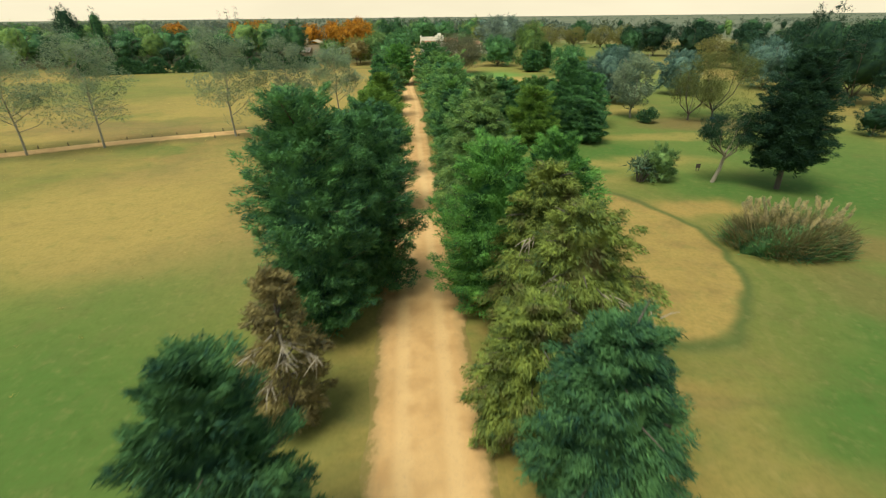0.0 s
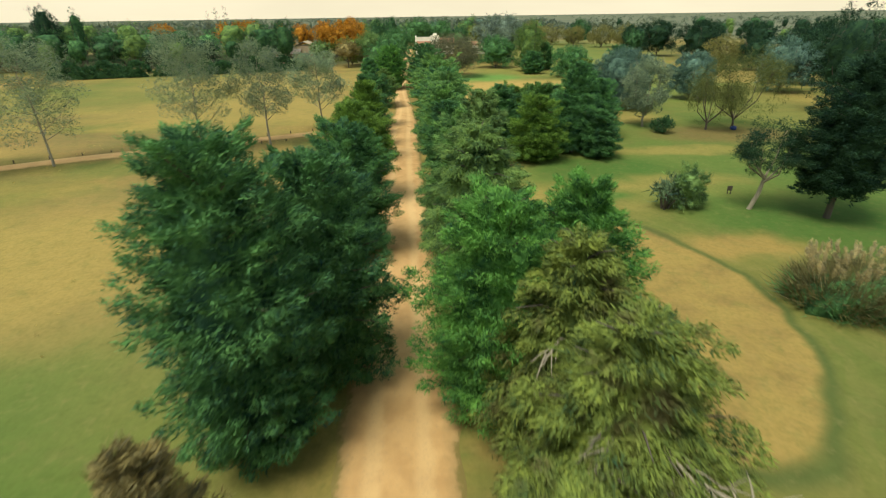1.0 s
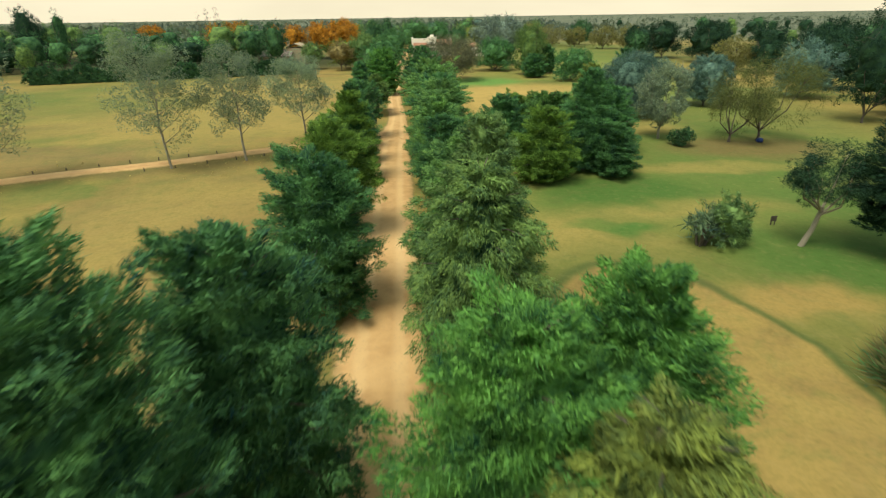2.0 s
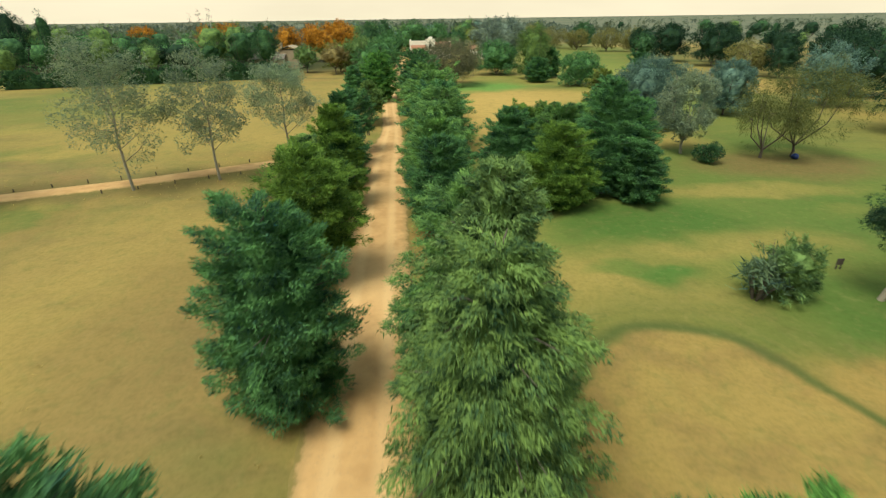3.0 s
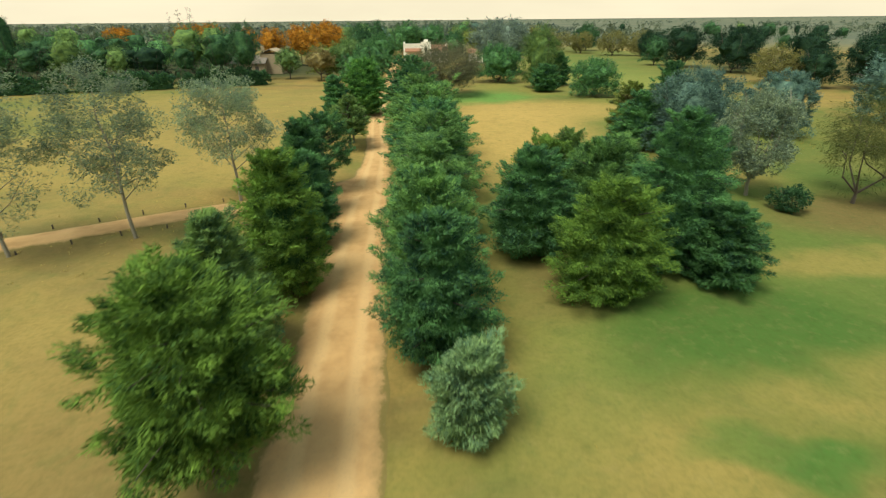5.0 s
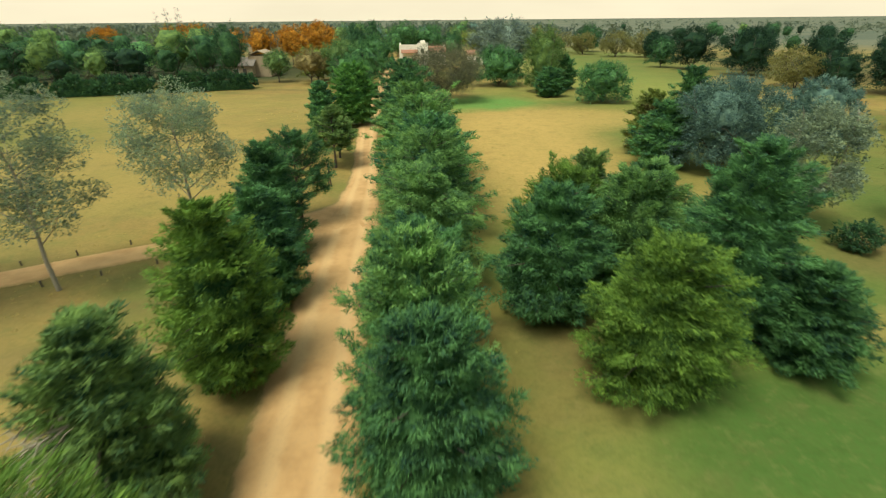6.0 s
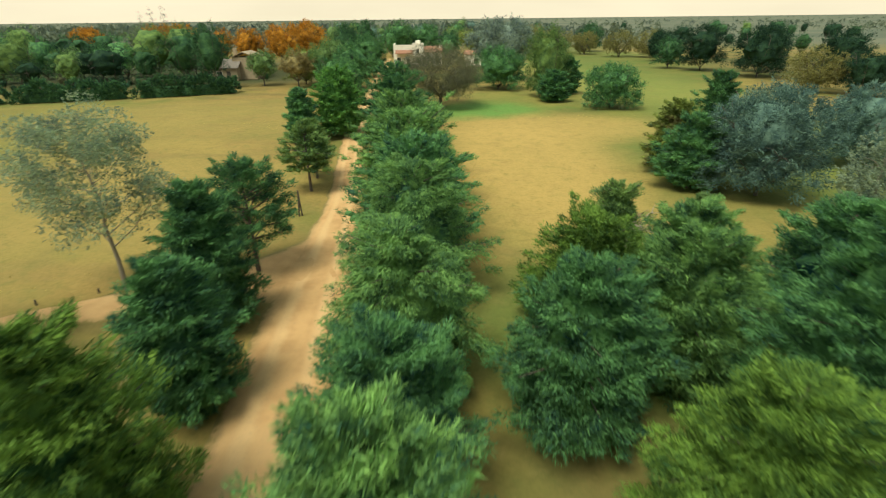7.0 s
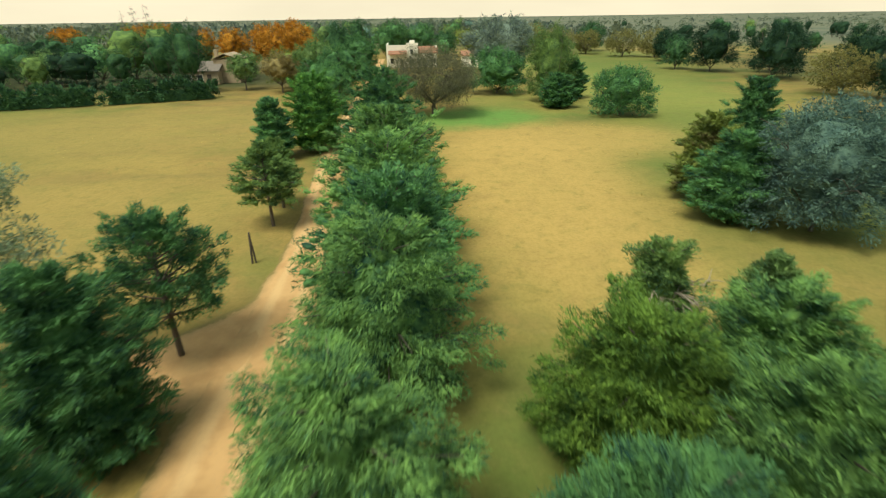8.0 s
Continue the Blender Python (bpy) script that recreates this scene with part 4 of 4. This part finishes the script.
broadleaf(-33.0, 158.0, 6.8, 3.6, "grey", "grey-green tree beside a low house", 122, clumps=120, size=0.5, blades=3)
broadleaf(-19.0, 158.0, 9.0, 4.4, "grey", "grey-green tree at the field's end", 123, clumps=135, size=0.5, blades=3)
for k, (x, y, h, r, c) in enumerate(((-11.9, 172.0, 9.6, 5.2, "deep"), (-17.2, 163.0, 8.6, 4.2, "grey"), (-20.5, 200.0, 11.6, 6.2, "teal"), (-12.6, 150.0, 8.8, 4.6, "deep"), (-12.0, 134.0, 6.8, 3.6, "deep"), (-15.0, 142.0, 7.0, 3.6, "deep"), (-7.9, 240.0, 12.4, 6.0, "deep"), (1.2, 252.0, 10.6, 7.0, "deep"), (-17.5, 221.0, 13.4, 3.6, "teal"), (10.0, 236.0, 9.0, 4.6, "teal"), (-24.0, 184.0, 9.5, 5.0, "grey"), (-13.5, 186.0, 9.0, 4.0, "deep"), (-24.5, 160.0, 8.0, 4.0, "olive"))):
    broadleaf(x, y, h, r, c, "leafy tree at the end of the track", 131 + k, trunk_h=0.6, clumps=150, size=0.55, blades=3, group="trees round the house")
for k, (x, y, h, r, c) in enumerate(((74.9, 206.0, 9.0, 6.5, "dusk"), (71.2, 177.0, 11.0, 5.8, "dusk"), (66.0, 184.0, 8.0, 4.0, "teal"), (76.0, 161.0, 10.8, 6.2, "dusk"), (84.0, 172.0, 10.5, 6.0, "dusk"), (92.0, 158.0, 10.0, 6.0, "dusk"), (75.5, 131.0, 7.4, 4.2, "dusk"), (84.0, 128.0, 9.5, 6.0, "dusk"), (104.0, 150.0, 11.0, 7.0, "dusk"), (66.2, 255.0, 10.5, 5.8, "teal"), (54.5, 75.5, 14.2, 4.0, "dusk"), (63.0, 78.0, 11.5, 5.0, "dusk"), (70.0, 88.0, 11.0, 6.0, "dusk"), (60.0, 96.0, 9.0, 5.0, "blue"), (72.0, 105.0, 9.5, 6.0, "dusk"), (86.0, 100.0, 12.0, 7.0, "dusk"))):
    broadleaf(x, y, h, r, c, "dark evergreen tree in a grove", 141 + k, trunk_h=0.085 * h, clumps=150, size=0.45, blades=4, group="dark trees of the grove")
for k, (x, y, h, r) in enumerate(((72.8, 138.0, 6.8, 5.6), (67.8, 226.0, 7.7, 5.0), (60.0, 240.0, 7.5, 4.5), (77.0, 222.0, 7.5, 5.0), (52.0, 250.0, 8.0, 6.0), (46.0, 262.0, 9.0, 6.0))):
    bare_willow(x, y, h, r, 161 + k, "pale yellow willow in a far group", "willow", 0.9, 3, width=0.15, group="pale yellow willows")
for k, (x, y, h, r) in enumerate(((49.3, 56.5, 3.6, 2.2), (53.5, 60.0, 3.4, 2.2), (34.5, 31.0, 3.0, 2.4))):
    broadleaf(x, y, h, r, "dusk", "dark rounded shrub on shaded lawn", 171 + k, trunk_h=0.2, clumps=90, size=0.4, name="shrub")


for k, (dx, y, h) in enumerate(((0.0, 235.0, 17.0), (2.6, 238.0, 18.0), (-2.4, 232.0, 15.5))):
    broadleaf(-91.9 + dx, y, h, 1.5, "twig", "tall bare spire-shaped poplar above the wood", 181 + k, trunk_h=3.0, sparse=0.4, core=False, clumps=50, size=0.4, blades=3, leader=True, name="poplar_tree", group="bare poplars above the wood", width=0.06)


for k, (x, y, h, r, c) in enumerate(((-122.0, 176.0, 18.6, 3.6, "dusk"), (-114.5, 180.0, 17.2, 2.4, "teal"), (-128.0, 186.0, 15.5, 4.5, "dusk"))):
    broadleaf(x, y, h, r, c, "tall dark tree standing above the wood", 191 + k, trunk_h=2.0, clumps=120, size=0.5, group="tall trees above the wood", puff=1.2)


def hedge(x0, x1, y0, y1, h, seed, label):
    """A clipped-out, uneven row of shrubs grown into one."""
    rng = np.random.default_rng(seed)
    thing = stand("hedge", (x0 + x1) / 2, (y0 + y1) / 2, label, "hedge")
    n = int(abs(x1 - x0) * 26)
    s = rng.uniform(-0.5, 0.5, n)
    a = rng.uniform(0, math.pi, n)
    hh = h * (0.9 + 0.22 * np.sin(s * 17 + seed) + 0.12 * np.sin(s * 41)) * np.clip((0.54 - np.abs(s)) * 9, 0.35, 1)
    P = np.stack([s * (x1 - x0), s * (y1 - y0) + 1.5 * np.cos(a), np.sin(a) ** 0.6 * hh], -1)
    D = unit(np.stack([rng.normal(0, 0.4, n), np.cos(a), np.sin(a) + 0.2], -1))
    child("leaves", mesh_tris("leaves", sprays(rng, P, D, 0.75, 14, 0.6, 0.16), [FOL["teal"]]), thing)
    prof = [(0.05, -0.49), (0.75, -0.42), (0.75, 0.42), (0.05, 0.49)]
    V = [(t * (x1 - x0) * 0.98, t * (y1 - y0) + 1.2 * q * math.cos(w), max(0.0, 0.82 * h * q * math.sin(w))) for q, t in prof for w in np.linspace(0, math.pi, 8)]
    F = [f for i in range(3) for k in range(7) for f in ((i * 8 + k, i * 8 + k + 1, i * 8 + k + 9), (i * 8 + k, i * 8 + k + 9, i * 8 + k + 8))]
    child("inner_mass", mesh_tris("inner_mass", np.array(V), [FOL["teal"]], np.array(F)), thing)


hedge(-51.5, -35.0, 142.0, 147.5, 3.0, 181, "dense dark green hedge at the field's edge")
hedge(-70.0, -53.0, 137.5, 142.0, 2.9, 182, "dense dark hedge in front of the wood")
hedge(-92.0, -71.5, 131.0, 137.5, 3.0, 183, "long dark hedge along the field")


for k in range(22):
    a = k * 2.4
    broadleaf(-62 + 28 * math.sin(a * 1.7) + k * 0.4, 190 + 16 * math.cos(a), 6.0 + 1.6 * math.sin(k * 1.3), 3.4, ("green", "grey", "olive", "deep")[k % 4], "low leafy tree among autumn trees", 301 + k, clumps=90, size=0.6, blades=3, dense=18, group="undergrowth trees")


# ---- woods ----
def wood(seed, spots, sizes, leaves, weights, label, group):
    """Countable trees of a wood: a few grown once, then set out with turns and sizes of their own."""
    rng = np.random.default_rng(seed)
    kinds = [broadleaf(0, 0, 10, rng.uniform(3.6, 5.0), c, label, seed * 10 + i, trunk_h=0.5, clumps=66, size=0.95, blades=3, group=group, width=0.2, dense=10, puff=1.1) for i, c in enumerate(leaves)]
    used = set()
    for x, y in spots(rng):
        i = int(rng.choice(len(kinds), p=weights))
        s = rng.uniform(*sizes)
        m = Matrix.Translation((x, y, 0)) @ pose(0, 0, 0, 0, 0, rng.uniform(0, 360)) @ Matrix.Diagonal((s * rng.uniform(0.85, 1.2), s * rng.uniform(0.85, 1.2), s, 1))
        if i in used:
            copy_thing(kinds[i], m)
        else:
            kinds[i].matrix_basis = m
            used.add(i)
    for i, k in enumerate(kinds):
        if i not in used:
            k.matrix_basis = Matrix.Translation((-140 - 6 * i, 260, 0))


def left_wood(rng):
    out = []
    for _ in range(1500):
        x, y = rng.uniform(-190, -46), rng.uniform(140, 300)
        if y > 138 + (x + 110) * 0.19 + 14 and all((x - a) ** 2 + (y - b) ** 2 > 46 for a, b in out) and not (-50 < x < -30 and 150 < y < 185) and not (-95 < x < -46 and y > 178):
            out.append((x, y))
    return sorted(out, key=lambda p: p[1])[:105]


def wood_edge(rng):
    return [(x + rng.uniform(-1.2, 1.2), 139.5 + (x + 110) * 0.19 + 8 + rng.uniform(-2, 10)) for x in np.arange(-150, -36, 1.7)]


def mid_wood(rng):
    out = []
    for _ in range(900):
        x, y = rng.uniform(-60, 60), rng.uniform(215, 420)
        if all((x - a) ** 2 + (y - b) ** 2 > 90 for a, b in out) and not (x > 26 and y < 300):
            out.append((x, y))
    return out[:65]


def right_wood(rng):
    out = []
    for _ in range(900):
        x, y = rng.uniform(80, 260), rng.uniform(80, 420)
        if x > 100 + max(0, 150 - y) * 0.2 and all((x - a) ** 2 + (y - b) ** 2 > 120 for a, b in out) and not (y > 230 and x < 130):
            out.append((x, y))
    return out[:60]


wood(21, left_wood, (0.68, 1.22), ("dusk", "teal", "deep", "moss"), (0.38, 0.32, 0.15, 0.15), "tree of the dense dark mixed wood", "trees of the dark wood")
wood(24, wood_edge, (0.32, 0.52), ("dusk", "teal", "twig"), (0.5, 0.35, 0.15), "dark bush at the edge of the wood", "bushes at the wood's edge")
wood(22, mid_wood, (0.7, 1.35), ("green", "deep", "grey", "olive", "blue"), (0.3, 0.25, 0.2, 0.15, 0.1), "tree of the mixed wood behind the house", "trees behind the house")
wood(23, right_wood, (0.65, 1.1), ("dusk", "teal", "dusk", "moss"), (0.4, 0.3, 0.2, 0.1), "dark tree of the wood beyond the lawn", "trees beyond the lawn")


def far_woods():
    """Woods and shelter belts out to the horizon, too many to count."""
    rng = np.random.default_rng(77)
    n = 3600
    ang, dist = rng.uniform(-1.15, 1.15, n), 300 * np.exp(rng.uniform(0, 2.3, n))
    X, Y = np.sin(ang) * dist, np.cos(ang) * dist
    keep = (np.sin(X * 0.012 + 1) + np.sin(Y * 0.017) + np.sin((X + Y) * 0.008) > -0.4 - (X < 60) * 0.9) & (Y > 280)
    X, Y = X[keep], Y[keep]
    h = rng.uniform(4.0, 8.5, len(X)) * np.where(X > 100, 0.6, 1.0) * np.where(Y > 900, 0.8, 1.0)
    per = 18
    q = unit(rng.normal(size=(len(X), per, 3)))
    q[..., 2] = np.abs(q[..., 2])
    w = rng.uniform(0.5, 1.0, len(X)) * h
    P = (np.stack([X, Y, h * 0.1], -1)[:, None] + q * np.stack([w, w, h * 0.85], -1)[:, None]).reshape(-1, 3)
    V = sprays(rng, P, unit(q.reshape(-1, 3) + (0, 0, 0.3)), np.repeat(h * 0.3, per), 4, 0.6, 0.4)
    # the haze over these woods is only in their leaf colour
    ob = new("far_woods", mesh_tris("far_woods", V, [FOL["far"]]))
    tagged(ob, "distant woods and shelter belts fading to the horizon", "woodland", kind="stuff")


far_woods()


# ---- houses ----
def window(parent, x, y, z, w, h, face=-1):
    bm = box(bmesh.new(), x - w / 2 - 0.08, y - 0.05, z - 0.08, x + w / 2 + 0.08, y + 0.05, z + h + 0.08, 0.01)
    frame_ob = part("window", bm, WHITE_WALL, parent)
    part("pane", box(bmesh.new(), x - w / 2, y - 0.06, z, x + w / 2, y + 0.02, z + h), GLASS_DARK, frame_ob, "dark window pane")
    return frame_ob


def pitched(x0, y0, x1, y1, z, rise, over=0.3, along="x", thick=0.16):
    """A gabled roof with thickness."""
    bm = bmesh.new()
    x0, y0, x1, y1 = x0 - over, y0 - over, x1 + over, y1 + over
    if along == "x":
        ym = (y0 + y1) / 2
        pts = [(x0, y0, z), (x0, ym, z + rise), (x0, y1, z), (x1, y0, z), (x1, ym, z + rise), (x1, y1, z)]
    else:
        xm = (x0 + x1) / 2
        pts = [(x0, y0, z), (xm, y0, z + rise), (x1, y0, z), (x0, y1, z), (xm, y1, z + rise), (x1, y1, z)]
    lo = [bm.verts.new(p) for p in pts]
    hi = [bm.verts.new((p[0], p[1], p[2] + thick)) for p in pts]
    for a, b, c, d in ((0, 1, 4, 3), (1, 2, 5, 4)):
        bm.faces.new([hi[i] for i in (a, b, c, d)])
        bm.faces.new([lo[i] for i in (d, c, b, a)])
    for a, b in ((0, 1), (1, 2), (2, 5), (5, 4), (4, 3), (3, 0)):
        bm.faces.new([lo[a], lo[b], hi[b], hi[a]])
    bmesh.ops.recalc_face_normals(bm, faces=bm.faces)
    return bm


def white_house():
    t = stand("house", -3.4, 199.6, "cream plastered house with terracotta roofs among trees", "house")
    part("wall", box(bmesh.new(), -4.3, 0, -0.05, 1.2, 7, 5.4, 0.04), WHITE_WALL, t)
    part("wall", box(bmesh.new(), 1.204, -0.6, -0.05, 4.4, 6.5, 5.9, 0.04), WHITE_WALL, t, "taller block with a square chimney")
    part("wall", box(bmesh.new(), 4.404, 1.2, -0.05, 9.6, 7, 3.6, 0.04), WHITE_WALL, t, "low side wing")
    for x0, x1, y, z in ((-4.3, 1.2, 0, 5.404), (1.2, 4.4, -0.6, 5.904)):
        part("parapet", box(bmesh.new(), x0, y, z, x1, y + 0.25, z + 0.4, 0.03), WHITE_WALL, t)
    part("parapet", box(bmesh.new(), -4.3, 0.254, 5.404, -4.05, 7, 6.1, 0.03), WHITE_WALL, t)
    part("chimney", box(bmesh.new(), 2.1, 1.2, 5.904, 3.5, 2.4, 6.9, 0.04), WHITE_WALL, t)
    part("chimney", box(bmesh.new(), 9.0, 3.0, 3.9, 9.6, 3.7, 5.5, 0.04), WHITE_WALL, t)
    part("roof", pitched(-3.4, -1.5, 1.0, 0.0, 3.5, 0.8), TILE, t, "lean-to terracotta tile roof")
    part("roof", pitched(4.4, 1.2, 9.6, 7.0, 3.6, 1.5), TILE, t, "terracotta tile roof")
    for x, y, z, w, h in ((-2.8, 0, 1.1, 1.0, 1.3), (2.7, -0.6, 3.4, 0.8, 1.3), (2.7, -0.6, 1.0, 0.9, 1.3), (6.2, 1.2, 1.1, 1.1, 1.2), (8.4, 1.2, 1.1, 1.1, 1.2)):
        window(t, x, y, z, w, h)
    part("door", box(bmesh.new(), -0.6, -0.06, 0, 0.35, 0.03, 2.05, 0.01), POST_WOOD, t, "dark wooden door")


def outbuilding():
    t = stand("outbuilding", 15.6, 197.0, "low cream outbuilding with terracotta roof", "building")
    part("wall", box(bmesh.new(), -2.6, 0, 0, 2.6, 5, 3.0, 0.03), WHITE_WALL, t)
    part("roof", pitched(-2.6, 0, 2.6, 5, 3.0, 1.0), TILE, t)
    window(t, 0.4, 0, 1.0, 1.2, 1.1)


def left_house():
    t = stand("house", -44.6, 168.0, "low pale brick house with weathered grey-brown roof", "house")
    part("wall", box(bmesh.new(), -5.4, 0, 0, 2.6, 6.5, 2.7, 0.03), BRICK_WALL, t)
    part("roof", pitched(-5.4, 0, 2.6, 6.5, 2.7, 1.7, 0.5), SLATE, t, "weathered grey-brown roof")
    part("wall", box(bmesh.new(), 1.2, 2.2, 0, 6.4, 8.4, 4.9, 0.03), BRICK_WALL, t, "upper pale brick gable block")
    part("roof", pitched(1.2, 2.2, 6.4, 8.4, 4.9, 1.1, 0.35, "y"), BRICK_WALL, t, "pale straw-coloured roof")
    part("chimney", box(bmesh.new(), 1.4, 3.0, 4.9, 2.1, 3.7, 6.9, 0.03), BRICK_WALL, t)
    for x in (-3.8, -1.4):
        window(t, x, 0, 0.9, 1.2, 1.1)
    part("door", box(bmesh.new(), 0.2, -0.05, 0, 1.1, 0.03, 2.05, 0.01), POST_WOOD, t, "dark wooden door")


white_house()
outbuilding()
left_house()


# ---- small things ----
def pampas(x, y, rx, ry, h, seed):
    rng = np.random.default_rng(seed)
    t = stand("pampas_grass", x, y, "broad clump of pampas grass with pale plumes", "grass clump")
    n = 520
    a, q = rng.uniform(0, 6.28, n), np.sqrt(rng.uniform(0, 1, n))
    P = np.stack([rx * q * np.cos(a), ry * q * np.sin(a), rng.uniform(0, 0.5, n) * h * (1 - 0.5 * q)], -1)
    D = unit(np.stack([np.cos(a) * q * 0.9, np.sin(a) * q * 0.9, np.full(n, 0.9)], -1))
    low = P[:, 2] < 0.1 * h
    child("leaves", mesh_tris("leaves", sprays(rng, P[low], D[low], 1.2, 30, 0.42, 0.018), [FOL["deep"]]), t, "long arching dark green leaves")
    child("leaves", mesh_tris("leaves", sprays(rng, P[~low], D[~low], 1.25, 26, 0.42, 0.018), [FOL["straw"]]), t, "long arching straw-coloured leaves")
    prof = [(0.9 * rx, 0.0), (0.85 * rx, 0.35 * h), (0.55 * rx, 0.58 * h), (0.2 * rx, 0.68 * h)]
    cv, cf = lathe(rng, prof, 16, 0.12)
    cv[:, 1] *= ry / rx
    child("inner_crown", mesh_tris("inner_crown", cv, [FOL["deep"]], cf), t)
    for k in range(84):
        a, q = rng.uniform(0, 6.28), math.sqrt(rng.uniform(0.05, 0.9))
        b = np.array((rx * q * math.cos(a), ry * q * math.sin(a), 0.5 * h))
        d = unit(np.array((0.35 * q * math.cos(a), 0.35 * q * math.sin(a), 1.0)) + rng.normal(size=3) * 0.12)
        ln = rng.uniform(0.55, 0.95) * h * 0.6
        stem = tube([b, b + d * ln], (0.012, 0.008), 4)
        pl = []
        for j in range(24):
            s = j / 24
            pl.append(b + d * (ln + s * 0.5) + rng.normal(size=3) * 0.02)
        pv = sprays(rng, np.array(pl), np.tile(d, (24, 1)), 0.15, 4, 0.3, 0.14)
        child("plume", mesh_tris("plume", np.concatenate([stem[0][stem[1]].reshape(-1, 3), pv]), [FOL["plume"]]), t)


pampas(20.9, 27.2, 3.1, 1.9, 2.1, 201)


def post(name, x, y, h, r, label, group="", tilt=0.0, seed=0):
    rng = np.random.default_rng(seed)
    bm = bmesh.new()
    bmesh.ops.create_cone(bm, cap_ends=True, segments=9, radius1=r, radius2=r * 0.86, depth=h)
    for v in bm.verts:
        v.co += Vector(rng.normal(0, 0.08 * r, 3)) + Vector((0, 0, h / 2))
    bmesh.ops.bevel(bm, geom=[e for e in bm.edges if e.verts[0].co.z > h * 0.8 and e.verts[1].co.z > h * 0.8], offset=r * 0.2, segments=1, affect="EDGES")
    me = bpy.data.meshes.new(name)
    bm.to_mesh(me)
    bm.free()
    me.materials.append(POST_WOOD)
    ob = new(name, me)
    ob.matrix_basis = pose(x, y, -0.05, 0, tilt, 17 * seed)
    return tagged(ob, label, "post", group)


post("fence_post", -7.45, 79.9, 1.95, 0.065, "weathered dark wooden post beside the track", "posts beside the track", 3, 1)
post("fence_post", -7.27, 79.98, 1.8, 0.055, "weathered dark wooden post beside another", "posts beside the track", 4, 99)
k = 0
for x in np.arange(-62, -13, 2.45):
    s = (x + 75) / 71.2
    for off, name in ((1.9, "bollard"), (-2.1, "bollard")):
        if off < 0 and x < -30:
            continue
        post(name, x + (0.6 if off < 0 else 0), path_centre(s)[1] + off + 0.1 * math.sin(k * 2.1), 0.33 + 0.05 * math.sin(k), 0.055, "short dark wooden bollard beside the sandy path", "bollards along the side path", 3 * math.sin(k * 1.7), k + 2)
        k += 1


def blue_sack():
    rng = np.random.default_rng(5)
    cv, cf = lathe(rng, [(0.25, 0.0), (0.42, 0.12), (0.46, 0.35), (0.36, 0.55), (0.16, 0.66)], 14, 0.06)
    ob = new("sack", mesh_tris("sack", cv, [BLUE_PAINT], cf))
    ob.matrix_basis = pose(36.0, 66.3, -0.05) @ Matrix.Diagonal((0.75, 0.75, 0.75, 1))
    tagged(ob, "blue plastic sack at the foot of a willow", "sack")


def tee_sign():
    t = stand("tee_sign", 23.2, 43.4, "small weathered wooden sign on the lawn", "sign")
    part("board", box(bmesh.new(), -0.2, -0.03, 0.22, 0.2, 0.02, 0.6, 0.015), POST_WOOD, t)
    part("leg", box(bmesh.new(), -0.15, -0.025, -0.05, -0.1, 0.025, 0.218), POST_WOOD, t)
    part("leg", box(bmesh.new(), 0.1, -0.025, -0.05, 0.15, 0.025, 0.218), POST_WOOD, t)


blue_sack()
tee_sign()


def grass_tufts():
    """Tussocks over the rough meadow, away from track, path and mown hollow."""
    rng = np.random.default_rng(91)
    X, Y = rng.uniform(-55, 45, 16000), rng.uniform(4, 118, 16000)
    thick = np.sin(X * 0.31 + 1) + np.sin(Y * 0.23) + np.sin((X - Y) * 0.13) + rng.normal(0, 0.7, len(X))
    road_x = np.interp(Y, *ROAD_LINE)
    side_y = 71.6 - 0.42 * (-5 - X) - 0.0014 * (X + 5) ** 2
    hollow = ((X - HOLLOW[0]) / (HOLLOW[2] + 3)) ** 2 + ((Y - HOLLOW[1]) / (HOLLOW[3] + 3)) ** 2
    keep = (thick > 2.0) & (np.abs(X - road_x) > 2.7) & ((np.abs(Y - side_y) > 1.6) | (X > -5)) & (hollow > 1) & ((X < 14) | (Y > 70))
    P = np.stack([X[keep], Y[keep], np.full(keep.sum(), -0.1)], -1)
    V = sprays(rng, P, np.tile((0, 0, 1.0), (len(P), 1)), rng.uniform(0.12, 0.24, len(P)), 7, 0.6, 0.08)
    ob = new("grass_tufts", mesh_tris("grass_tufts", V, [FOL["tuft"]]))
    tagged(ob, "dry tussocks of rough meadow grass", "grass", kind="stuff")


grass_tufts()
